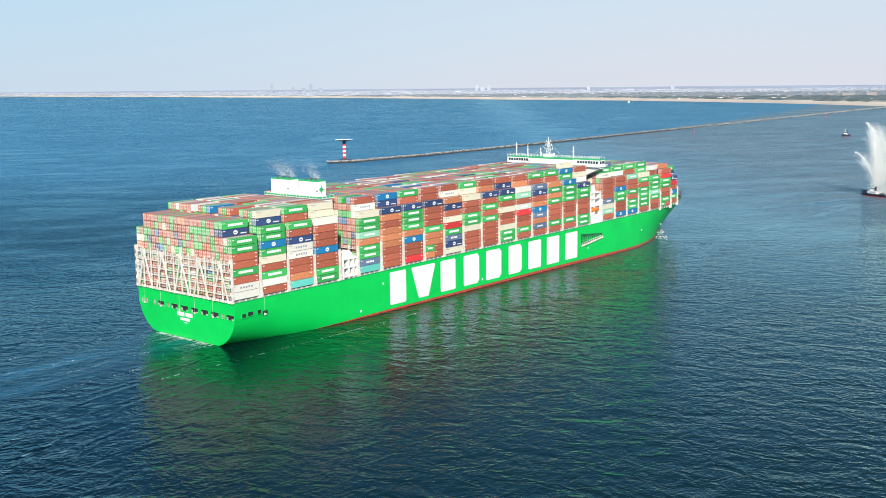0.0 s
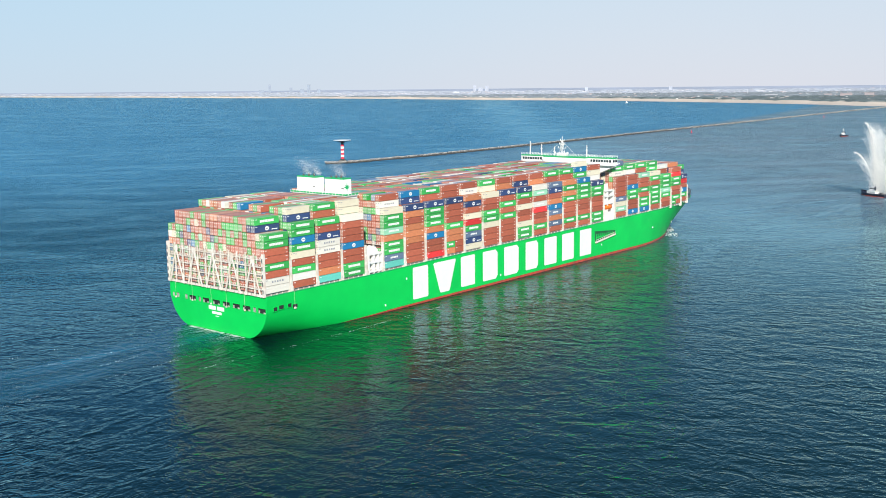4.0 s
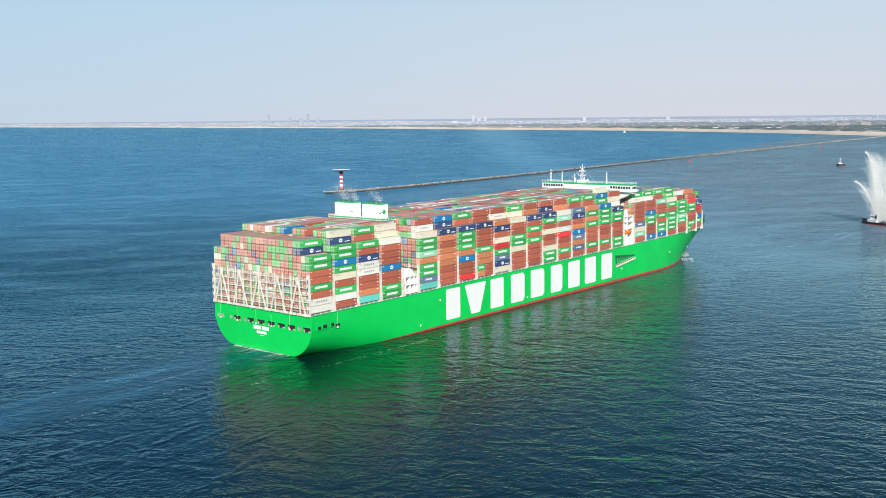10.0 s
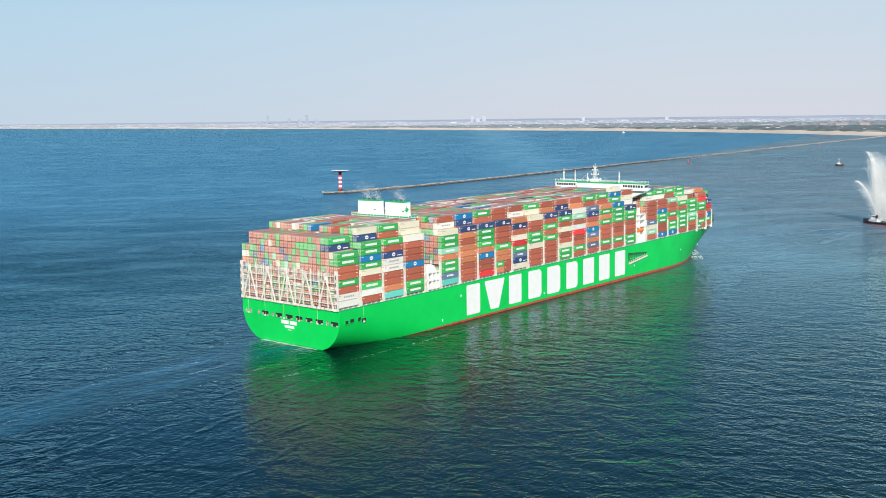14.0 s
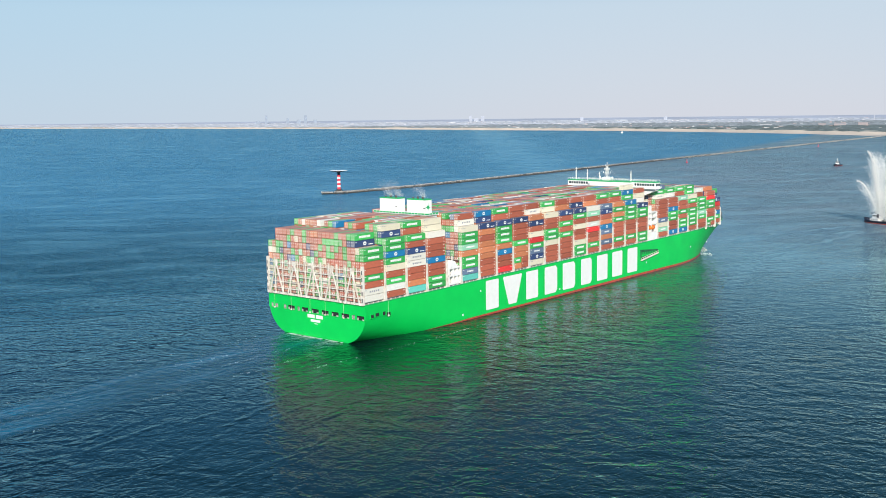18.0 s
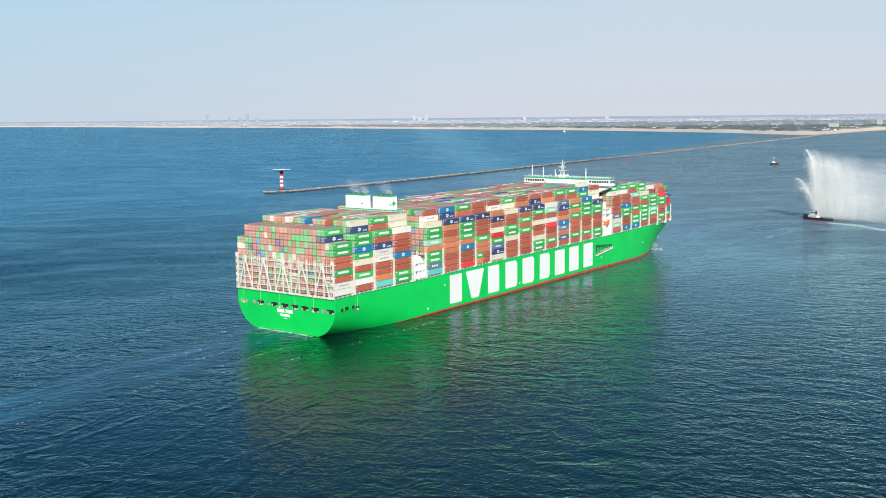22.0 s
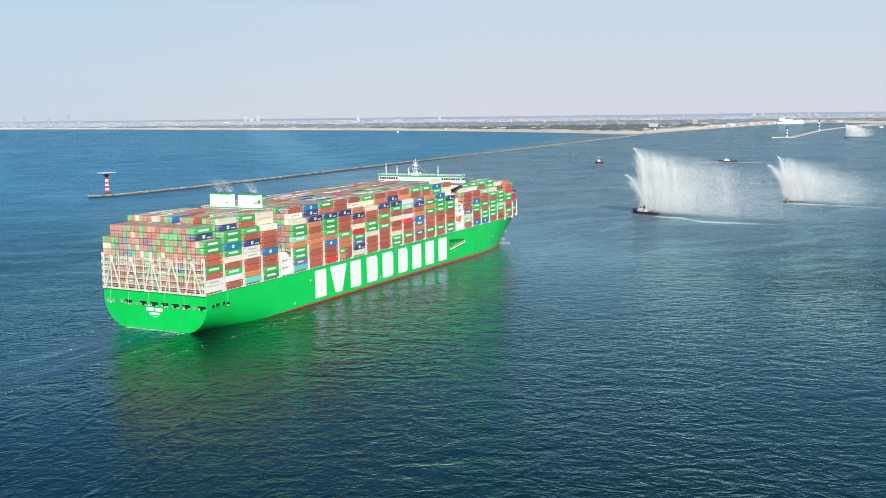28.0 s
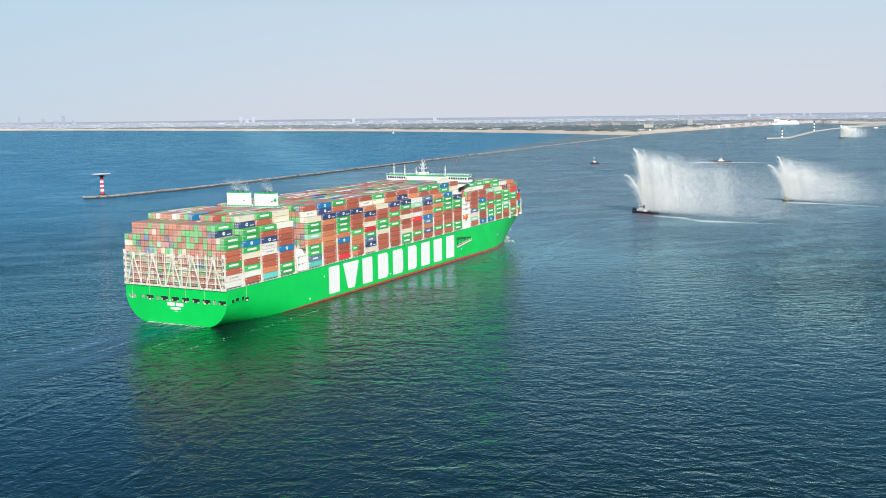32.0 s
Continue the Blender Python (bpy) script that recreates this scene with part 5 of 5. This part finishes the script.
def breakwater():
    b = Build()
    rows = []
    n = 90
    for k in range(n + 1):
        u = 3250 * (k / n)
        x, y, dx, dy = spine(u)
        nx, ny = -dy, dx
        crest = 2.3 if u > 40 else 0.9 + 1.4 * u / 40
        w = 1.0 if u > 30 else 0.5 + 0.5 * u / 30
        row = []
        for off, z in ((-8 * w, -1.0), (-5.5 * w, 0.6), (-2.5 * w, crest), (2.5 * w, crest), (5.5 * w, 0.6), (8 * w, -1.0)):
            row.append(spot(x + nx * off, y + ny * off, z))
        rows.append(row)
    b.grid(rows)
    bw = new("breakwater", b.mesh("breakwater", CORE))
    tagged(bw, "long low rubble-stone breakwater running to the shore", "breakwater", kind="structure")
    rng = random.Random(11)
    meshes = [rock_mesh(i) for i in range(6)]
    for _ in range(300):
        u = 420 * rng.random() ** 1.2
        x, y, dx, dy = spine(u)
        off = rng.uniform(-7.5, 5)
        z = max(0.2, 2.3 - max(0, abs(off) - 3) * 0.45)
        r = rng.uniform(0.5, 1.25)
        p = spot(x - dy * off, y + dx * off, z)
        o = part("rock", meshes[rng.randrange(6)], None, bw)
        o.matrix_local = pose(p.x, p.y, p.z, rng.uniform(0, 360), rng.uniform(0, 360), rng.uniform(0, 360)) @ Matrix.Diagonal((r, r * 1.2, r, 1))
    nr = np.random.default_rng(12)
    pts, sz = [], []
    for _ in range(9000):
        u = 3200 * nr.random() ** 1.25
        x, y, dx, dy = spine(u)
        off = nr.uniform(-7.8, 5.5)
        z = max(0.1, 2.2 - max(0, abs(off) - 3) * 0.42)
        p = spot(x - dy * off, y + dx * off, z)
        pts.append(tuple(p))
        sz.append(nr.uniform(0.45, 1.15))
    st = part("rubble", particles("rubble", pts, sz, ROCKS, nr), None, bw, "grey rubble stones")
    tagged(st, kind="stuff")
    t = thing("light_tower", "red and white banded harbour light tower with a wide dark platform", "tower", pose(-115.3, 1320, 0))
    base = Build()
    base.lathe(0, 0, [(5.5, -1), (5.0, 3.2), (3.4, 3.4), (3.4, 5.0)], 20)
    part("concrete_base", base, CORE, t)
    for k in range(7):
        s = Build()
        z = 5.0 + 2.65 * k
        s.lathe(0, 0, [(2.15, z), (2.15, z + 2.65)], 20)
        part("band", s, RED if k % 2 == 0 else TWHITE, t)
    nk = Build()
    nk.lathe(0, 0, [(1.6, 23.5), (1.6, 25.2), (4.0, 25.6), (4.0, 25.9), (2.0, 26.0), (2.0, 27.0)], 20)
    part("neck", nk, BLACKP, t)
    pl = Build()
    pl.lathe(0, 0, [(5.8, 27.3), (10.9, 28.3), (11.2, 28.8), (9.8, 28.85)], 28)
    part("platform", pl, BLACKP, t, "wide dark round platform")
    rm = Build()
    rm.lathe(0, 0, [(11.0, 28.8), (11.45, 28.95), (11.3, 29.1), (10.6, 29.0)], 28)
    part("pale_rim", rm, TWHITE, t)


breakwater()


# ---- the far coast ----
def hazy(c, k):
    """A colour with distance haze painted in: mixed by k toward a pale air tone."""
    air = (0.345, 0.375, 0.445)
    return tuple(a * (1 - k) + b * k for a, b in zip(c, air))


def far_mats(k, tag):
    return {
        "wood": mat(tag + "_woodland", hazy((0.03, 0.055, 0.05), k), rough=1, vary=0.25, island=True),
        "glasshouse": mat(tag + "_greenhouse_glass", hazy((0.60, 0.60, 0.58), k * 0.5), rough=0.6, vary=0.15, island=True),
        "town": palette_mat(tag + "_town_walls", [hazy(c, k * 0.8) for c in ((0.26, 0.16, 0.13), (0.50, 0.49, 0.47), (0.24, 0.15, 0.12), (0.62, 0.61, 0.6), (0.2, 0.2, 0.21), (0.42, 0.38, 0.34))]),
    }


def coast():
    azs = [-46 + 0.4 * i for i in range(int(106 / 0.4) + 1)]
    # ground colours carry the summer haze in their base colour
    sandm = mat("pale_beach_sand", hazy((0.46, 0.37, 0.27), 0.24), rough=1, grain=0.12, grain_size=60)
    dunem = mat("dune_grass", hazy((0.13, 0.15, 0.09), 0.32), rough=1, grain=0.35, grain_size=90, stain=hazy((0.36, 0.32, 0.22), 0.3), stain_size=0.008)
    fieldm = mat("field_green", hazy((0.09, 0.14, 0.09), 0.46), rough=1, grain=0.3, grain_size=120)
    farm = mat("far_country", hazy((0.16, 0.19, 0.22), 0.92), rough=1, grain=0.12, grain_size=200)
    rng = random.Random(21)
    bump = {a: rng.uniform(0.8, 1.2) for a in azs}

    def sheet(name, offs, material, label):
        b = Build()
        rows = [[place(a, shore(a) + o, z * (bump[a] if z > 2 else 1)) for a in azs] for o, z in offs]
        b.grid(rows)
        tagged(new(name, b.mesh(name, material, smooth=True)), label, "coast", kind="structure")

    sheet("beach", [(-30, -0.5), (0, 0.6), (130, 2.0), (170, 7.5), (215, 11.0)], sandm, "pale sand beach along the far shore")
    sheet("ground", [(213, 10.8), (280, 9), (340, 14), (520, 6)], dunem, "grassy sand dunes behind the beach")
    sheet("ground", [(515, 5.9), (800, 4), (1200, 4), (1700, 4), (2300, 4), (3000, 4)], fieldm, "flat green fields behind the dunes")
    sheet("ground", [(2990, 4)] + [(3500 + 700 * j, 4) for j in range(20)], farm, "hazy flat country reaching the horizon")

    # share of haze painted into the near, middle and far belts
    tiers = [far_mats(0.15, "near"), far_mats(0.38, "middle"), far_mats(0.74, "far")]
    made = {}
    rng = random.Random(22)

    def built(tier, kind):
        return made.setdefault((tier, kind), Build())

    def block(b, az, dist, wide, deep, z0, z1, gable=0.0):
        h = math.degrees(wide / 2 / dist)
        c = [place(az - h, dist, z0), place(az + h, dist, z0), place(az + h, dist + deep, z0), place(az - h, dist + deep, z0)]
        t = [place(az - h, dist, z1), place(az + h, dist, z1), place(az + h, dist + deep, z1), place(az - h, dist + deep, z1)]
        k = len(b.v)
        b.v += [tuple(p) for p in c + t]
        for q in ((0, 1, 5, 4), (1, 2, 6, 5), (2, 3, 7, 6), (3, 0, 4, 7)):
            b.f.append(tuple(k + i for i in q))
            b.m.append(0)
        if gable:
            b.v += [tuple(place(az - h, dist + deep / 2, z1 + gable)), tuple(place(az + h, dist + deep / 2, z1 + gable))]
            for q in ((4, 5, 9, 8), (6, 7, 8, 9), (5, 6, 9), (7, 4, 8)):
                b.f.append(tuple(k + i for i in q))
                b.m.append(0)
        else:
            b.f.append((k + 4, k + 5, k + 6, k + 7))
            b.m.append(0)

    def clump(b, az, dist, r, z0, h):
        k = len(b.v)
        n = 7
        for z, s in ((z0, 1.0), (z0 + h * 0.7, 0.92), (z0 + h * 0.96, 0.6)):
            for i in range(n):
                a = 2 * math.pi * (i + rng.random() * 0.5) / n
                q = s * rng.uniform(0.8, 1.15)
                b.v.append(tuple(place(az + math.degrees(r * q * math.cos(a) / dist), dist + r * q * math.sin(a), z)))
        b.v.append(tuple(place(az, dist, z0 + h * 0.98)))
        for j in range(2):
            for i in range(n):
                i2 = (i + 1) % n
                b.f.append((k + j * n + i, k + j * n + i2, k + (j + 1) * n + i2, k + (j + 1) * n + i))
                b.m.append(0)
        for i in range(n):
            b.f.append((k + 2 * n + i, k + 2 * n + (i + 1) % n, k + 3 * n))
            b.m.append(0)

    for _ in range(6400):
        az = rng.uniform(-23.5, 38.5)
        off = 380 + rng.expovariate(1 / 2600)
        if off > 8500:
            continue
        if az > 24.6 and off < 500:
            off += 150
        dist = shore(az) + off
        tier = 0 if dist < 6300 else (1 if dist < 9000 else 2)
        z0 = 3.0 if off > 600 else 6.0
        grove = math.sin(az * 1.9 + 1) + math.sin(az * 0.7 + off * 0.002)
        kind = rng.random()
        if kind < 0.76 + 0.10 * grove:
            n = rng.randint(8, 18)
            for _ in range(n):
                clump(built(tier, "wood"), az + rng.normalvariate(0, 0.16), dist + rng.normalvariate(0, 60), rng.uniform(14, 36), z0 - 1, rng.uniform(6, 13))
        elif kind < 0.88 and off > 900:
            w = rng.uniform(40, 170)
            block(built(tier, "glasshouse"), az, dist, w, rng.uniform(60, 160), z0 - 1, z0 + rng.uniform(4, 6))
        else:
            for _ in range(rng.randint(4, 10)):
                block(built(tier, "town"), az + rng.normalvariate(0, 0.2), dist + rng.normalvariate(0, 50), rng.uniform(8, 26), rng.uniform(10, 16), z0 - 1, z0 + rng.uniform(4, 9), rng.choice((0, 2, 3)))
    for _ in range(420):
        az = rng.uniform(27.5, 34.5)
        dist = shore(az) + rng.uniform(120, 420)
        block(built(1, "town"), az, dist, rng.uniform(8, 34), 14, 2, rng.uniform(6, 15), rng.choice((0, 3)))
    names = {"wood": ("woodland", "hazy green woods behind the coast", "trees"), "glasshouse": ("greenhouses", "long pale greenhouses in the flat country", "greenhouses"), "town": ("town", "small hazy houses of coastal towns", "houses")}
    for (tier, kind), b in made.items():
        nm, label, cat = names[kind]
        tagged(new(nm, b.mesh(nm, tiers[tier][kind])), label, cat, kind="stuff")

    # larger buildings that stand out
    def building(name, label, az, dist, wide, deep, top, color, k, rows=0, z0=4):
        ob = thing(name, label, "building", group="buildings on the far coast")
        b = Build()
        block(b, az, dist, wide, deep, z0, top)
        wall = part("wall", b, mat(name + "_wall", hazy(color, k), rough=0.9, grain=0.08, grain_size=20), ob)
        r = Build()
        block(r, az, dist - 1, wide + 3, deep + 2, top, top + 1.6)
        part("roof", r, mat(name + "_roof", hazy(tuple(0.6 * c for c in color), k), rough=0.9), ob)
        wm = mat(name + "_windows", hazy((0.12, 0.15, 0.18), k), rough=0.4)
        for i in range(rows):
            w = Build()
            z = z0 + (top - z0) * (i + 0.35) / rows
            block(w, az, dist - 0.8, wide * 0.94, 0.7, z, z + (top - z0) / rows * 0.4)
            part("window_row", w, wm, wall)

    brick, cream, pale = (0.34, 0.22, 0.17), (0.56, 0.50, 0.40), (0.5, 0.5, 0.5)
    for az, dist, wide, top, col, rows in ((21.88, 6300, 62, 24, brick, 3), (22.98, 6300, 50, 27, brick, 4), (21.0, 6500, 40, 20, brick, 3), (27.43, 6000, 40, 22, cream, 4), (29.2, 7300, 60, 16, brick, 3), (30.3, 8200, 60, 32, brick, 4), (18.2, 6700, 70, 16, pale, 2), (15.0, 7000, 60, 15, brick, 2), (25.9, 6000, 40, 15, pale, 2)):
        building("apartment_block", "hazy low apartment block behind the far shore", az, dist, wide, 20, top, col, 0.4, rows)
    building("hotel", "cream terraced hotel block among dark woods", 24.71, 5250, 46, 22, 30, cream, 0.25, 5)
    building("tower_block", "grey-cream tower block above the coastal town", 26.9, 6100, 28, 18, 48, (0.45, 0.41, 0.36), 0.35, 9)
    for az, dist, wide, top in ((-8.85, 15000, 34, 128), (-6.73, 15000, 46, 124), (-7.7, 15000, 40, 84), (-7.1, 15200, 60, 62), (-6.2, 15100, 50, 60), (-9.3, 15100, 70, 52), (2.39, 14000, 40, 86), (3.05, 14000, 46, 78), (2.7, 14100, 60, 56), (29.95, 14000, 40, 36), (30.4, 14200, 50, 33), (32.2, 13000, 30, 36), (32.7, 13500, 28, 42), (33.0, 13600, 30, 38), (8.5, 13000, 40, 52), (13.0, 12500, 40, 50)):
        building("distant_tower", "blue-grey city tower far beyond the coast, haze painted into its colour", az, dist, wide, 40, top, (0.20, 0.25, 0.32), 0.35 if az < 0 else 0.98, z0=0)
    for az, dist, top in ((26.29, 8000, 92), (30.24, 8400, 66), (17.0, 7600, 46), (23.5, 9000, 60)):
        ob = thing("transmitter_mast", "thin mast on the far coast, haze painted into its colour", "mast")
        b = Build()
        block(b, az, dist, 3.4, 5, 3, top)
        part("pole", b, mat("mast_steel", hazy((0.45, 0.45, 0.45), 0.7)), ob)

    # breakwater to starboard with its two banded lights
    arm = [(1832, 3074), (1891, 3076), (1912, 3070), (2210, 3457), (2544, 3885), (2862, 4250), (3103, 4506), (3438, 4856), (3909, 5336), (5200, 6500)]
    b = Build()
    rows = []
    for (x0, y0), (x1, y1) in zip(arm, arm[1:]):
        d = math.hypot(x1 - x0, y1 - y0)
        nx, ny = -(y1 - y0) / d, (x1 - x0) / d
        for u in (0.0, 0.5):
            x, y = x0 + (x1 - x0) * u, y0 + (y1 - y0) * u
            w = 6 if x < 3400 else 60
            rows.append([spot(x - nx * w * 1.6, y - ny * w * 1.6, -0.6), spot(x - nx * w, y - ny * w, 3.4), spot(x + nx * w, y + ny * w, 3.4), spot(x + nx * w * 1.6, y + ny * w * 1.6, -0.6)])
    b.grid(rows)
    tagged(new("breakwater", b.mesh("breakwater", mat("sandy_stone", hazy((0.42, 0.35, 0.27), 0.25), rough=1, grain=0.2, grain_size=30))), "distant sandy stone harbour arm", "breakwater", kind="structure")
    black = mat("black_band_paint", hazy((0.03, 0.03, 0.035), 0.12), rough=0.6)
    white = mat("white_band_paint", hazy((0.85, 0.85, 0.85), 0.1), rough=0.6)
    for x, y, tall, r in ((1893, 3073, 29, 2.7), (2544, 3885, 40, 3.2)):
        ob = thing("light_beacon", "black and white banded light beacon on the harbour arm", "lighthouse", group="banded beacons")
        p, dist = spot(x, y, 3), math.hypot(x, y)
        k = drawn_in(dist) / dist
        ob.matrix_world = pose(p.x, p.y, p.z)
        for i in range(6):
            s_ = Build()
            z = tall * k * i / 6
            s_.lathe(0, 0, [(r * k, z), (r * k, z + tall * k / 6)], 14)
            part("band", s_, black if i % 2 else white, ob)
        s_ = Build()
        s_.lathe(0, 0, [(r * k * 1.4, tall * k), (r * k * 1.4, tall * k + 1.2), (r * k * 0.5, tall * k + 2.4)], 14)
        part("lantern", s_, black, ob)

    # ferry at its quay, barge, small craft, buoys
    fm = mat("white_ferry_paint", hazy((0.72, 0.72, 0.70), 0.12), rough=0.5, grain=0.05, grain_size=10)
    fr = mat("red_funnel_paint", hazy((0.5, 0.2, 0.15), 0.4), rough=0.6)
    ferry = thing("ferry", "large white ferry moored at the far quay", "ship")
    f = Build()
    block(f, 31.8, 6850, 160, 26, 0, 13)
    part("hull", f, fm, ferry)
    for az, wide, z0, z1 in ((31.9, 120, 13, 20), (31.55, 80, 20, 27), (31.35, 36, 27, 34), (32.2, 40, 20, 25)):
        f = Build()
        block(f, az, 6852, wide, 22, z0, z1)
        part("superstructure", f, fm, ferry)
    f = Build()
    block(f, 31.9, 6850, 16, 12, 27, 40)
    part("funnel", f, fr, ferry)
    barge = thing("barge", "small grey motor barge crossing the far channel", "boat")
    f = Build()
    block(f, 36.4, 5150, 56, 10, 0, 3.5)
    part("hull", f, mat("barge_paint", hazy((0.06, 0.07, 0.09), 0.25)), barge)
    f = Build()
    block(f, 36.2, 5150, 16, 8, 3.5, 9)
    part("wheelhouse", f, fm, barge)
    for az, dist, tall in ((10.68, 5154, 7),):
        p = place(az, dist)
        sb = thing("sailing_boat", "tiny white sailing boat far out on the water", "boat", pose(p.x, p.y, p.z), group="small sailing boats")
        f = Build()
        f.grid([[(x, -w, 0.9), (x, -w * 0.5, -0.3), (x, w * 0.5, -0.3), (x, w, 0.9)] for x, w in ((-4, 1.0), (-2, 1.4), (1, 1.4), (3.4, 0.6), (4.6, 0.05))])
        part("hull", f, CAB, sb)
        f = Build()
        f.beam((0.6, 0, 0.5), (0.6, 0, tall), 0.2)
        part("mast", f, CAB, sb)
        f = Build()
        f.face([(0.4, 0, 1.5), (-3.2, 0.4, 1.6), (0.4, 0, tall - 0.4)])
        f.face([(0.8, 0, tall - 1), (0.8, 0.2, 1.5), (4.0, 0, 1.3)])
        part("sail", f, CAB, sb)
    for x, y in ((501, 1985), (1049, 2755)):
        bu = thing("channel_buoy", "red pillar buoy floating in the channel", "buoy", Matrix.Translation(spot(x, y)), group="channel buoys")
        f = Build()
        f.lathe(0, 0, [(1.3, -0.5), (1.5, 0.8), (0.9, 1.4), (0.5, 4.4), (0.2, 5.0)], 12)
        part("float", f, RED, bu)
        f = Build()
        f.lathe(0, 0, [(0.15, 5.0), (0.7, 5.3), (0.7, 6.3), (0.1, 6.4)], 10)
        part("topmark", f, RED, bu)


coast()


# ---- motion ----
def billow(spray_thing, sway, phase, lean=()):
    """The thrown water swells and sinks a little, each curtain a beat after the last; lean: seconds and degrees of the near curtains."""
    curtains = [ob for ob in spray_thing.children if ob.name.startswith("falling_spray")]
    for k, ob in enumerate(curtains):
        bow = lean if k % 5 < 3 else ()
        walk(ob, [(t, pose(sway * math.sin(1.9 * t + 0.8 * k + phase), 0, 0, 0, 0.012 * sway * 57 * math.sin(1.3 * t + 0.7 * k + phase) + (knots(t, bow) if bow else 0), 0)) for t in range(0, 33)])


def motions():
    billow(spray_one, 0.35, 0.0)
    billow(spray_two, 0.35, 1.7, [(0, 18), (24, 18), (25, 16), (28, 0), (32, 0)])
    walk(ship, [(t, ship_pose(s)) for t, s in PASSED])
    walk(tug_one, [(t, pose(x, y, 0, 0, 0, 112)) for t, x, y in TUG_ONE])
    walk(spray_one, [(t, pose(x, y, 0, 0, 0, -54)) for t, x, y in TUG_ONE])
    walk(tug_two, [(t, pose(x, y, 0, 0, 0, 80)) for t, x, y in TUG_TWO])
    walk(spray_two, [(t, pose(x, y, 0, 0, 0, -54)) for t, x, y in TUG_TWO])
    walk(water, [(0, pose(0, 0, 0)), (32, pose(16, -20, 0))])      # the wind waves run on downwind
    walk(tug_three, [(0, pose(724, 1806, 0, 0, 0, 230)), (32, pose(718, 1795, 0, 0, 0, 230))])
    walk(tug_four, [(0, pose(912, 1648, 0, 0, 0, 150)), (32, pose(951, 1743, 0, 0, 0, 150))])


motions()
